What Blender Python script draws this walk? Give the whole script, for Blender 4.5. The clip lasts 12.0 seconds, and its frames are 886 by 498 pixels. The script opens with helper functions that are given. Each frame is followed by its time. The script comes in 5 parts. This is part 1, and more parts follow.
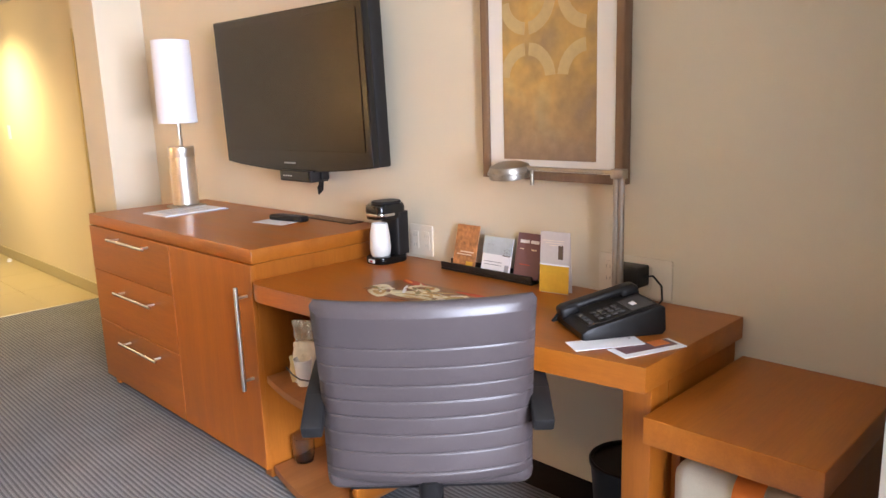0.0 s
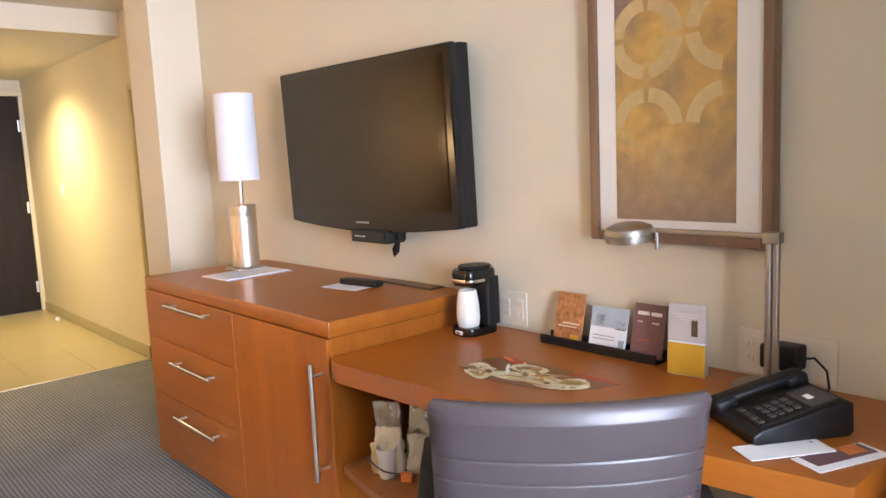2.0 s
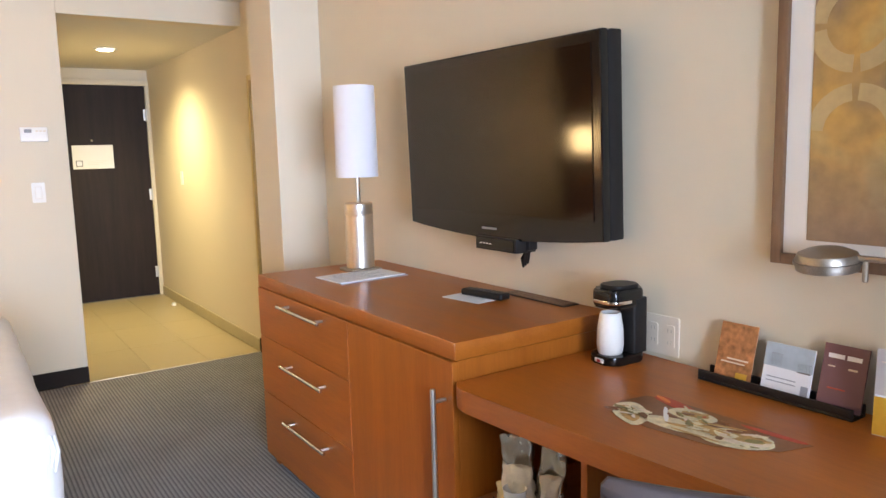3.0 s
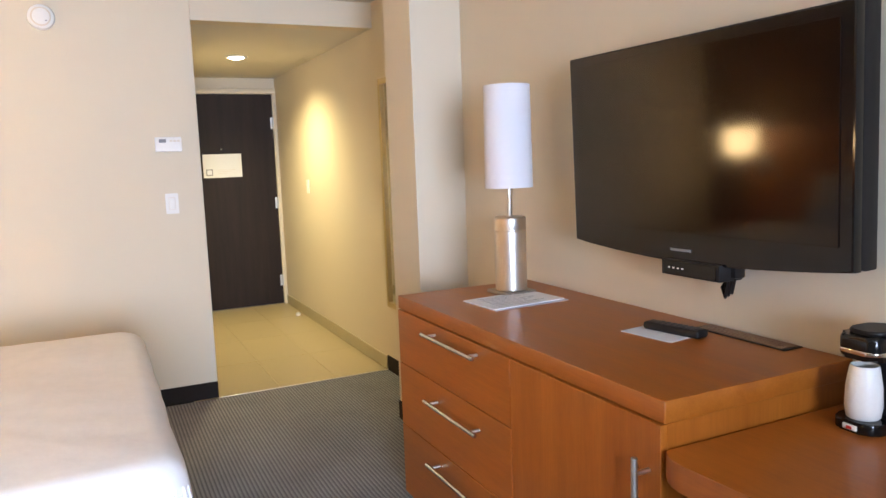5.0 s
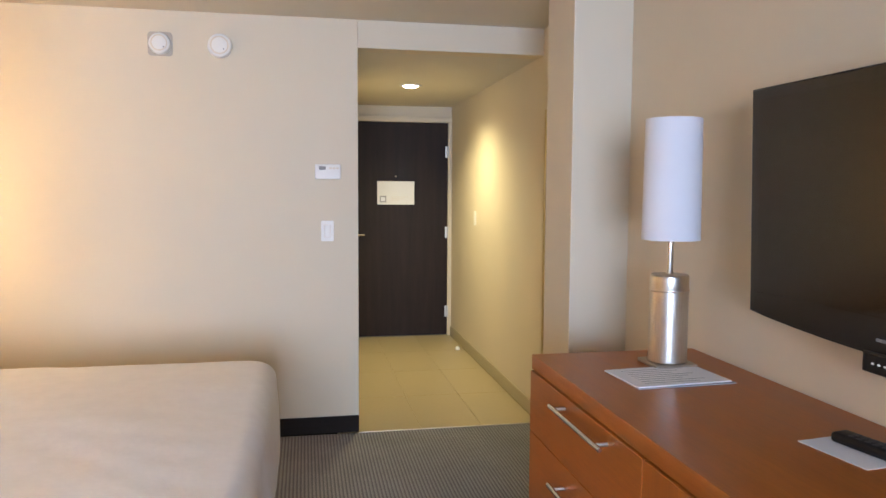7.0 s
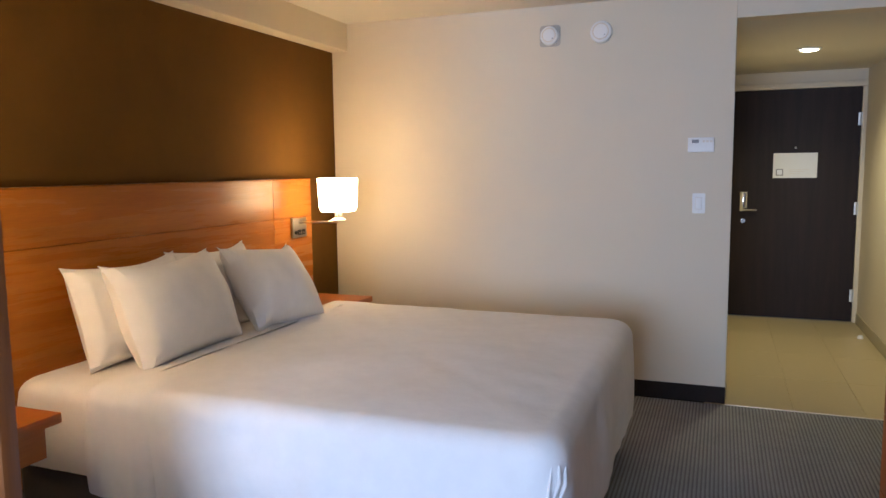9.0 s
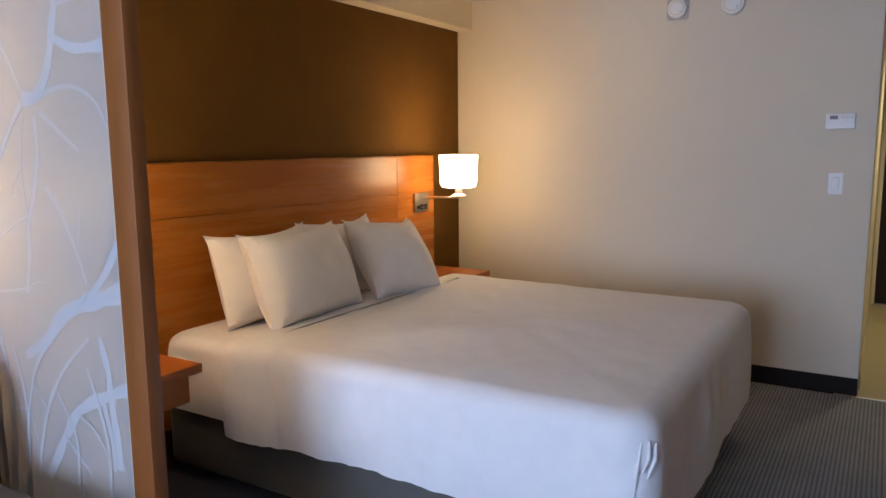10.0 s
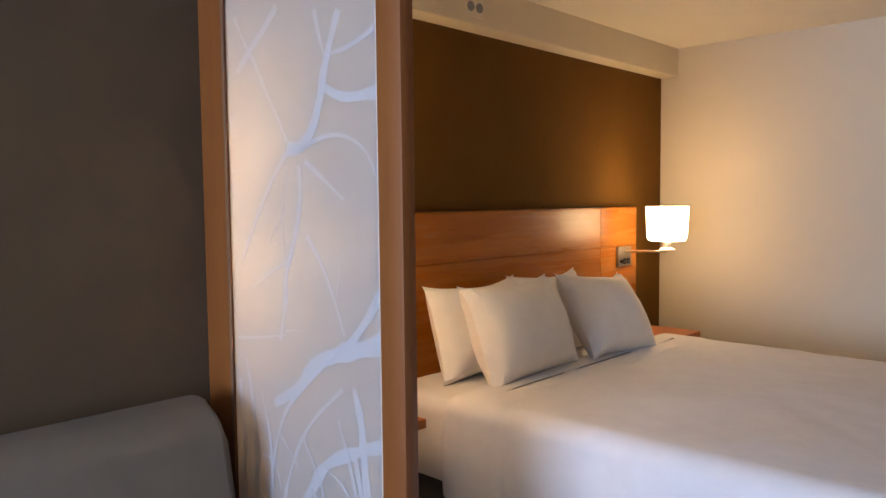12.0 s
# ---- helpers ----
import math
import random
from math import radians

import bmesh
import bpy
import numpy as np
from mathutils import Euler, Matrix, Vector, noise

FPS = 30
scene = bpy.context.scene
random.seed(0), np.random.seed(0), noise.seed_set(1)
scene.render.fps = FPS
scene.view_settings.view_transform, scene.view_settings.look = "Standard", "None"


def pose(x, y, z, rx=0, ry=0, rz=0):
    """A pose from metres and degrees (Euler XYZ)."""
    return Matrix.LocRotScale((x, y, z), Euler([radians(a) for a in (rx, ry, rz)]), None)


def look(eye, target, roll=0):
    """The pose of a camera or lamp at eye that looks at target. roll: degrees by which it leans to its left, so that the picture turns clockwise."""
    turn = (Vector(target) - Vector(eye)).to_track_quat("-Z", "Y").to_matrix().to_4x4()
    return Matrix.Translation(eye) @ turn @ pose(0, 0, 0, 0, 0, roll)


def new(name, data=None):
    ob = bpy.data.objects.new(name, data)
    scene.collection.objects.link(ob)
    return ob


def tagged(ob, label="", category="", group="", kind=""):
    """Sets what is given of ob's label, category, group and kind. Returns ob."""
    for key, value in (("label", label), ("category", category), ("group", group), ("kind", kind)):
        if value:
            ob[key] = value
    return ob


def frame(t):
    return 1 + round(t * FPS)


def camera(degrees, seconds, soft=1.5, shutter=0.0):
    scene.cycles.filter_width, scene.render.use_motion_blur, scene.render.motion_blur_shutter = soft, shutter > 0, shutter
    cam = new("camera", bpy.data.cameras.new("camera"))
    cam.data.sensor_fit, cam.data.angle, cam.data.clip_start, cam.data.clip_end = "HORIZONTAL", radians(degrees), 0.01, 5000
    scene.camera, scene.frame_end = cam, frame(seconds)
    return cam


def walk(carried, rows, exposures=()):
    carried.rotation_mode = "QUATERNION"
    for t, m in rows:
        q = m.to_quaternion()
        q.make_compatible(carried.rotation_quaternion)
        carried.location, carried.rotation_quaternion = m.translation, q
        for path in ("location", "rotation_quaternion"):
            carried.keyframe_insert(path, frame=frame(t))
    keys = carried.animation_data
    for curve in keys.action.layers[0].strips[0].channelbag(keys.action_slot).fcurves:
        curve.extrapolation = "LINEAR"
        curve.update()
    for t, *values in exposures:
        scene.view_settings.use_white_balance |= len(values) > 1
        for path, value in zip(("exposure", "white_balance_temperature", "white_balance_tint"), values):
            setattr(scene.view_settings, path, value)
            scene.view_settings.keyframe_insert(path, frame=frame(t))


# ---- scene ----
cam = camera(62.6, 12.0)
PATH = [
    (0, (0.001, 0.242, 1.324), (1.376, 1.639, 0.931), -1.9),
    (0.5, (0.012, 0.267, 1.335), (1.361, 1.707, 1.01), -2.0),
    (1, (0.037, 0.343, 1.341), (1.369, 1.803, 1.035), -2.3),
    (1.5, (0.064, 0.472, 1.35), (1.383, 1.948, 1.068), -3.0),
    (2, (0.062, 0.584, 1.341), (1.387, 2.06, 1.086), -2.6),
    (2.5, (0.064, 0.684, 1.344), (1.318, 2.221, 1.09), -1.9),
    (3, (0.146, 0.852, 1.371), (1.254, 2.495, 1.105), -1.5),
    (3.5, (0.198, 0.96, 1.374), (1.149, 2.7, 1.116), -1.0),
    (3.7, (0.205, 0.99, 1.373), (1.085, 2.766, 1.106), -0.8),
    (5.3, (0.155, 1.332, 1.388), (1.010, 3.128, 1.168), -2.3),
    (5.5, (0.143, 1.369, 1.385), (0.998, 3.166, 1.189), -1.9),
    (6, (0.246, 1.456, 1.406), (1.01, 3.294, 1.215), -1.9),
    (6.5, (0.395, 1.527, 1.417), (0.968, 3.436, 1.258), -0.7),
    (6.7, (0.421, 1.536, 1.419), (0.909, 3.47, 1.27), -0.3),
    (8.3, (0.621, 1.298, 1.433), (0.409, 3.271, 1.184), -0.9),
    (8.5, (0.612, 1.266, 1.423), (0.263, 3.22, 1.178), -1.9),
    (9, (0.707, 1.235, 1.409), (-0.001, 3.092, 1.189), -0.6),
    (9.5, (0.781, 1.196, 1.406), (-0.201, 2.925, 1.191), -0.9),
    (10, (0.835, 1.187, 1.42), (-0.196, 2.877, 1.137), -0.5),
    (10.5, (0.824, 1.177, 1.385), (-0.208, 2.856, 1.042), -0.6),
    (11, (0.783, 1.162, 1.372), (-0.309, 2.82, 1.128), -0.8),
    (11.5, (0.673, 1.139, 1.382), (-0.622, 2.655, 1.222), -0.8),
    (12, (0.511, 1.132, 1.406), (-0.858, 2.584, 1.273), -0.6),
]
EXPOSURES = ((0.0, 0.66, 6850, 21), (2.5, 0.47, 6450, 18), (3.7, 0.18, 6150, 16), (5.5, 0.13, 6200, 18), (6.7, -0.13, 6000, 17), (8.3, -0.62, 5500, 16), (9.5, -1.02, 5450, 18), (10.5, -1.28, 5550, 20), (12.0, -1.16, 5850, 21))
walk(cam, [(t, look(eye, target, roll)) for t, eye, target, roll in PATH], EXPOSURES)
# ---------------------------------------------------------------- light
world = bpy.data.worlds.new("world")
scene.world = world
world.use_nodes = True
wn = world.node_tree.nodes
sky = wn.new("ShaderNodeTexSky")
sky.sky_type, sky.sun_disc = "NISHITA", False
sky.sun_elevation, sky.sun_rotation = radians(40), radians(60)
wn["Background"].inputs[1].default_value = 0.10
world.node_tree.links.new(sky.outputs[0], wn["Background"].inputs[0])


def lamp(name, kind, m, power, colour, size=0.1, size_y=0.0, angle=60, blend=0.6):
    data = bpy.data.lights.new(name, kind)
    data.energy, data.color = power, colour
    if kind == "AREA":
        data.shape, data.size, data.size_y = "RECTANGLE", size, size_y or size
    else:
        data.shadow_soft_size = size
    if kind == "SPOT":
        data.spot_size, data.spot_blend = radians(angle), blend
    ob = new(name, data)
    ob.matrix_world = m
    return ob


WARM = (1.0, 0.66, 0.25)
lamp("window_daylight", "AREA", look((-0.05, -2.14, 1.36), (-0.05, 3.0, 0.1)), 420, (0.65, 0.80, 1.0), 1.75, 1.62)
lamp("sconce_bulb", "POINT", pose(-1.48, 5.165, 1.25), 1.6, WARM, 0.03)
lamp("sconce_bulb_near", "POINT", pose(-1.48, 2.665, 1.25), 11, WARM, 0.03)
lamp("hall_downlight_bulb", "SPOT", pose(1.268, 7.155, 2.18), 125, (1.0, 0.86, 0.42), 0.05, angle=150, blend=0.9)
lamp("hall_washer_bulb", "SPOT", pose(1.60, 7.12, 2.21), 8, (1.0, 0.87, 0.50), 0.03, angle=72, blend=0.75)


# ---------------------------------------------------------------- materials
def base_mat(name, rough=0.5, metal=0.0, spec=0.5):
    m = bpy.data.materials.new(name)
    m.use_nodes = True
    b = m.node_tree.nodes["Principled BSDF"]
    b.inputs["Roughness"].default_value, b.inputs["Metallic"].default_value = rough, metal
    b.inputs["Specular IOR Level"].default_value = spec
    return m, m.node_tree.nodes, m.node_tree.links, b


def coords(n, l, scale, rot=(0, 0, 0)):
    t, mp = n.new("ShaderNodeTexCoord"), n.new("ShaderNodeMapping")
    mp.inputs["Scale"].default_value = scale
    mp.inputs["Rotation"].default_value = [radians(a) for a in rot]
    l.new(t.outputs["Object"], mp.inputs[0])
    return mp.outputs[0]


def noise_tex(n, l, vec, scale, detail=4.0, rough=0.6):
    t = n.new("ShaderNodeTexNoise")
    t.inputs["Scale"].default_value, t.inputs["Detail"].default_value, t.inputs["Roughness"].default_value = scale, detail, rough
    l.new(vec, t.inputs["Vector"])
    return t.outputs[0]


def ramp(n, l, fac, stops):
    r = n.new("ShaderNodeValToRGB")
    while len(r.color_ramp.elements) < len(stops):
        r.color_ramp.elements.new(0.5)
    for e, (p, c) in zip(r.color_ramp.elements, stops):
        e.position, e.color = p, (*c, 1)
    l.new(fac, r.inputs[0])
    return r.outputs[0]


def mix(n, l, a, b, fac, kind="MIX"):
    m = n.new("ShaderNodeMix")
    m.data_type, m.blend_type = "RGBA", kind
    for s, v in ((m.inputs[0], fac), (m.inputs[6], a), (m.inputs[7], b)):
        if hasattr(v, "is_linked"):
            l.new(v, s)
        else:
            s.default_value = v if s == m.inputs[0] else (*v, 1)
    return m.outputs[2]


def bump(n, l, b, height, strength, dist=0.002):
    k = n.new("ShaderNodeBump")
    k.inputs["Strength"].default_value, k.inputs["Distance"].default_value = strength, dist
    l.new(height, k.inputs["Height"])
    l.new(k.outputs[0], b.inputs["Normal"])


def tint(c, f):
    return tuple(min(1.0, x * f) for x in c)


def paint(name, c, rough=0.6, var=0.08, grain=120, blotch=1.5, relief=0.15, metal=0.0, spec=0.4):
    """Plain surface with fine grain and broad, faint stains."""
    m, n, l, b = base_mat(name, rough, metal, spec)
    v = coords(n, l, (1, 1, 1))
    fine, broad = noise_tex(n, l, v, grain), noise_tex(n, l, v, blotch, 5)
    c1 = ramp(n, l, broad, ((0.3, tint(c, 1 - var)), (0.7, tint(c, 1 + var))))
    c2 = mix(n, l, c1, ramp(n, l, fine, ((0.3, tint(c, 1 - var)), (0.7, tint(c, 1 + var)))), 0.4)
    l.new(c2, b.inputs["Base Color"])
    r = n.new("ShaderNodeMapRange")
    r.inputs[3].default_value, r.inputs[4].default_value = max(0.02, rough * 0.8), min(1, rough * 1.2)
    l.new(broad, r.inputs[0])
    l.new(r.outputs[0], b.inputs["Roughness"])
    if relief:
        bump(n, l, b, fine, relief, 0.001)
    return m


def wood(name, dark, light, axis, rough=0.34):
    """Veneer with its grain along axis."""
    m, n, l, b = base_mat(name, rough, 0, 0.5)
    info = n.new("ShaderNodeObjectInfo")
    t, mp, add = n.new("ShaderNodeTexCoord"), n.new("ShaderNodeMapping"), n.new("ShaderNodeVectorMath")
    add.operation = "MULTIPLY_ADD"
    l.new(info.outputs["Random"], add.inputs[0])
    add.inputs[1].default_value = (3.1, 5.3, 7.7)
    l.new(t.outputs["Object"], add.inputs[2])
    mp.inputs["Scale"].default_value = [0.06 if a == axis else 1.0 for a in "xyz"]
    l.new(add.outputs[0], mp.inputs[0])
    v = mp.outputs[0]
    fine, band = noise_tex(n, l, v, 190, 3, 0.7), noise_tex(n, l, v, 16, 6, 0.65)
    c = ramp(n, l, band, ((0.25, dark), (0.5, tuple((p + q) / 2 for p, q in zip(dark, light))), (0.75, light)))
    pore = ramp(n, l, fine, ((0.35, (0.72, 0.68, 0.62)), (0.6, (1, 1, 1))))
    l.new(mix(n, l, c, pore, 0.38, "MULTIPLY"), b.inputs["Base Color"])
    r = n.new("ShaderNodeMapRange")
    r.inputs[3].default_value, r.inputs[4].default_value = rough - 0.05, rough + 0.1
    l.new(band, r.inputs[0])
    l.new(r.outputs[0], b.inputs["Roughness"])
    bump(n, l, b, fine, 0.08, 0.0006)
    return m


def brushed(name, c, rough=0.28, axis="z"):
    m, n, l, b = base_mat(name, rough, 1.0)
    v = coords(n, l, [1.0 if a == axis else 40.0 for a in "xyz"])
    f = noise_tex(n, l, v, 18, 3)
    l.new(ramp(n, l, f, ((0.3, tint(c, 0.85)), (0.7, tint(c, 1.1)))), b.inputs["Base Color"])
    bump(n, l, b, f, 0.05, 0.0004)
    return m


def carpet_mat():
    m, n, l, b = base_mat("carpet", 0.95, 0, 0.1)
    v = coords(n, l, (1, 1, 1), (0, 0, 0))
    w = n.new("ShaderNodeTexWave")
    w.wave_type, w.bands_direction = "BANDS", "X"
    w.inputs["Scale"].default_value, w.inputs["Distortion"].default_value = 17.5, 0.6
    w.inputs["Detail"].default_value, w.inputs["Detail Scale"].default_value = 2.0, 3.0
    l.new(v, w.inputs["Vector"])
    fine, broad = noise_tex(n, l, v, 260, 3), noise_tex(n, l, v, 3, 4)
    c = ramp(n, l, w.outputs[1], ((0.15, (0.145, 0.146, 0.150)), (0.6, (0.265, 0.267, 0.273))))
    c = mix(n, l, c, ramp(n, l, fine, ((0.3, (0.55, 0.55, 0.55)), (0.7, (1.25, 1.25, 1.25)))), 0.8, "MULTIPLY")
    c = mix(n, l, c, ramp(n, l, broad, ((0.3, (0.88, 0.88, 0.88)), (0.7, (1.08, 1.08, 1.08)))), 1.0, "MULTIPLY")
    l.new(c, b.inputs["Base Color"])
    h = n.new("ShaderNodeMath")
    h.operation = "MULTIPLY_ADD"
    l.new(fine, h.inputs[0])
    h.inputs[1].default_value = 0.5
    l.new(w.outputs[1], h.inputs[2])
    bump(n, l, b, h.outputs[0], 0.6, 0.003)
    return m


def cloth(name, c, var=0.06, weave=700, rough=0.9, relief=0.25):
    m = paint(name, c, rough, var, weave, 4, relief, 0, 0.2)
    m.node_tree.nodes["Principled BSDF"].inputs["Sheen Weight"].default_value = 0.2
    return m


def linen(name, c, crease):
    """Bed linen: fine weave, soft creases and faint folds."""
    m, n, l, b = base_mat(name, 0.85, 0, 0.2)
    v = coords(n, l, (1, 1, 1))
    weave, fold, big = noise_tex(n, l, v, 900), noise_tex(n, l, v, 14, 3, 0.55), noise_tex(n, l, v, 4, 3, 0.5)
    l.new(ramp(n, l, fold, ((0.3, tint(c, 0.97)), (0.7, tint(c, 1.02)))), b.inputs["Base Color"])
    b.inputs["Sheen Weight"].default_value = 0.15
    s1, s2 = n.new("ShaderNodeMath"), n.new("ShaderNodeMath")
    for s, x, k, y in ((s1, weave, 0.02, fold), (s2, big, 2.2, s1.outputs[0])):
        s.operation = "MULTIPLY_ADD"
        l.new(x, s.inputs[0])
        s.inputs[1].default_value = k
        l.new(y, s.inputs[2])
    bump(n, l, b, s2.outputs[0], crease, 0.012)
    return m


def glowing(name, c, strength, e):
    m, n, l, b = base_mat(name, 0.8)
    b.inputs["Base Color"].default_value = (*c, 1)
    b.inputs["Emission Color"].default_value, b.inputs["Emission Strength"].default_value = (*e, 1), strength
    return m


def glass_mat(name, rough=0.0, c=(1, 1, 1)):
    m, n, l, b = base_mat(name, rough)
    b.inputs["Base Color"].default_value = (*c, 1)
    b.inputs["Transmission Weight"].default_value, b.inputs["IOR"].default_value = 1.0, 1.45
    return m


def frosted(name, c, through_weight, clear=0.0):
    """Laminated translucent panel: it scatters light from both sides and blurs what is behind it."""
    m, n, l, b = base_mat(name, 0.35)
    v = coords(n, l, (1, 1, 1))
    f = noise_tex(n, l, v, 5, 5)
    l.new(ramp(n, l, f, ((0.3, tint(c, 0.95)), (0.7, tint(c, 1.03)))), b.inputs["Base Color"])
    t, s = n.new("ShaderNodeBsdfTranslucent"), n.new("ShaderNodeMixShader")
    t.inputs[0].default_value = (*c, 1)
    s.inputs[0].default_value = through_weight
    l.new(b.outputs[0], s.inputs[1])
    l.new(t.outputs[0], s.inputs[2])
    end = s.outputs[0]
    if clear:
        r, s2 = n.new("ShaderNodeBsdfRefraction"), n.new("ShaderNodeMixShader")
        r.inputs["Color"].default_value = (*c, 1)
        r.inputs["Roughness"].default_value, r.inputs["IOR"].default_value = 0.62, 1.15
        s2.inputs[0].default_value = clear
        l.new(end, s2.inputs[1])
        l.new(r.outputs[0], s2.inputs[2])
        end = s2.outputs[0]
    l.new(end, n["Material Output"].inputs[0])
    return m


WALL = paint("wall_vinyl", (0.650, 0.570, 0.432), 0.62, 0.03, 260, 0.8, 0.30)
CEIL = paint("ceiling_paint", (0.64, 0.60, 0.52), 0.8, 0.02, 180, 0.7, 0.2)
BASEB = paint("rubber_base", (0.016, 0.012, 0.010), 0.7, 0.2, 60, 3, 0.05, 0.0, 0.15)
HALLBASE = paint("tile_base", (0.42, 0.36, 0.22), 0.4, 0.1, 80, 3, 0.05)
BROWN = cloth("brown_wall_fabric", (0.108, 0.052, 0.008), 0.16, 420, 0.92, 0.3)
for socket, amount in (("Sheen Weight", 0.0), ("Specular IOR Level", 0.08)):
    BROWN.node_tree.nodes["Principled BSDF"].inputs[socket].default_value = amount
# second wall fabric, its brown greyed to carry the daylight by the sofa
BROWN_DAYLIT = cloth("daylit_wall_fabric", (0.088, 0.054, 0.024), 0.16, 420, 0.9, 0.3)
CARPET = carpet_mat()
TILE = paint("floor_tile", (0.43, 0.35, 0.20), 0.30, 0.07, 40, 2.2, 0.04)
GROUT = paint("grout", (0.36, 0.29, 0.165), 0.8, 0.1)
CH_D, CH_L = (0.31, 0.083, 0.007), (0.43, 0.131, 0.014)
WOODX, WOODY, WOODZ = (wood("cherry_veneer_" + a, CH_D, CH_L, a) for a in "xyz")
HEADW = wood("headboard_veneer", (0.31, 0.094, 0.004), (0.42, 0.152, 0.008), "y", 0.25)
HEADW.node_tree.nodes["Principled BSDF"].inputs["Specular IOR Level"].default_value = 0.22
DIVW = wood("divider_veneer", (0.20, 0.060, 0.010), (0.29, 0.098, 0.017), "z", 0.45)
SHELFW = wood("shelf_veneer", (0.25, 0.085, 0.022), (0.40, 0.16, 0.05), "x", 0.45)
DOORW = wood("dark_door_veneer", (0.014, 0.009, 0.008), (0.030, 0.019, 0.016), "z", 0.5)
DOORW.node_tree.nodes["Principled BSDF"].inputs["Specular IOR Level"].default_value = 0.2
STEEL = brushed("brushed_steel", (0.68, 0.63, 0.56), 0.35)
STEELY = brushed("brushed_steel_y", (0.66, 0.62, 0.57), 0.25, "y")
DULL = brushed("dull_nickel", (0.40, 0.36, 0.31), 0.40)
SATIN = paint("satin_steel", (0.62, 0.61, 0.58), 0.45, 0.05, 120, 4, 0.02, 0.6)
CHROME = paint("chrome", (0.75, 0.74, 0.72), 0.12, 0.03, 40, 3, 0, 1.0)
BLACK = paint("black_plastic", (0.011, 0.010, 0.010), 0.42, 0.15, 300, 6, 0.08, 0.0, 0.28)
GLOSSBLACK = paint("gloss_black_plastic", (0.006, 0.006, 0.006), 0.16, 0.1, 60, 4, 0)
SCREEN = paint("tv_screen", (0.009, 0.005, 0.003), 0.085, 0.05, 30, 2, 0, 0, 0.36)
DARKGREY = paint("dark_grey_plastic", (0.06, 0.06, 0.062), 0.45, 0.1, 300, 6, 0.1)
GREYKEY = paint("grey_keys", (0.22, 0.22, 0.22), 0.5, 0.1)
WHITEP = paint("white_plastic", (0.78, 0.77, 0.73), 0.4, 0.03, 100, 3, 0.02)
# the shade inside the socket slots, given as a darker colour
SLOT_SHADE = paint("slot_shade", (0.40, 0.35, 0.28), 0.6, 0.05)
CREAM = paint("cream_plastic", (0.70, 0.62, 0.50), 0.4, 0.03, 100, 3, 0.02)
PAPER = paint("white_paper", (0.80, 0.80, 0.82), 0.75, 0.03, 200, 6, 0.03)
INK = paint("grey_ink", (0.32, 0.33, 0.36), 0.8, 0.05)
LINEN = linen("white_linen", (0.80, 0.785, 0.77), 0.14)
PILLOWC = linen("pillow_cotton", (0.88, 0.86, 0.83), 0.12)
SKIRT = cloth("bed_base_fabric", (0.115, 0.105, 0.090), 0.15, 380, 0.9, 0.4)
SOFAC = cloth("sofa_fabric", (0.165, 0.128, 0.090), 0.16, 480, 0.9, 0.4)
SOFAC.node_tree.nodes["Principled BSDF"].inputs["Sheen Weight"].default_value = 0.03
LEATHER = paint("grey_leather", (0.058, 0.045, 0.045), 0.36, 0.06, 420, 4, 0.25)
SEAM = paint("leather_seam", (0.022, 0.018, 0.018), 0.6, 0.05)
SHADE_OFF = cloth("lamp_shade_fabric", (0.70, 0.69, 0.72), 0.015, 800, 0.8, 0.15)
SHADE_ON = glowing("glowing_shade", (0.9, 0.86, 0.8), 42.0, (1.0, 0.67, 0.28))
LENS_ON = glowing("downlight_lens", (0.9, 0.9, 0.8), 30.0, (1.0, 0.86, 0.58))
PANEL = frosted("frosted_resin", (0.775, 0.765, 0.745), 0.66, 0.14)
TWIG = frosted("opal_branch_inlay", (0.835, 0.835, 0.84), 0.57)
MIRROR = paint("mirror_glass", (0.9, 0.9, 0.88), 0.02, 0.0, 10, 1, 0, 1.0)
GILT = paint("champagne_frame", (0.55, 0.43, 0.22), 0.35, 0.08, 200, 3, 0.05, 0.8)
FRAMEW = wood("picture_frame_wood", (0.16, 0.085, 0.045), (0.24, 0.14, 0.08), "z", 0.35)
MATB = paint("mat_board", (0.74, 0.69, 0.62), 0.8, 0.02, 300, 4, 0.05)
CLEAR = glass_mat("clear_glass")
PANE = glass_mat("window_glass")
ALU = paint("window_aluminium", (0.25, 0.25, 0.25), 0.4, 0.05, 100, 3, 0.02, 0.8)


# ---------------------------------------------------------------- building helpers
def part(name, bm, material, parent=None, label="", flat=False, at=None):
    """Links a bmesh as one mesh object, under its thing where one is given."""
    bmesh.ops.recalc_face_normals(bm, faces=bm.faces)
    me = bpy.data.meshes.new(name)
    if not flat:
        for f in bm.faces:
            f.smooth = True
        for e in bm.edges:
            if len(e.link_faces) != 2:
                continue
            turn, areas = e.calc_face_angle(0), sorted(f.calc_area() for f in e.link_faces)
            # wide flat faces keep their own normal beside a narrow rounded rim
            if turn > radians(38) or (turn > radians(6) and areas[1] > 40 * areas[0]):
                e.smooth = False
    bm.to_mesh(me)
    bm.free()
    me.materials.append(material)
    ob = new(name, me)
    ob.parent = parent
    if at is not None:
        ob.matrix_basis = at
    if label:
        ob["label"] = label
    return ob


def thing(name, m, label, category, group="", kind=""):
    ob = new(name)
    ob.empty_display_size = 0.05
    ob.matrix_basis = m
    return tagged(ob, label, category, group, kind)


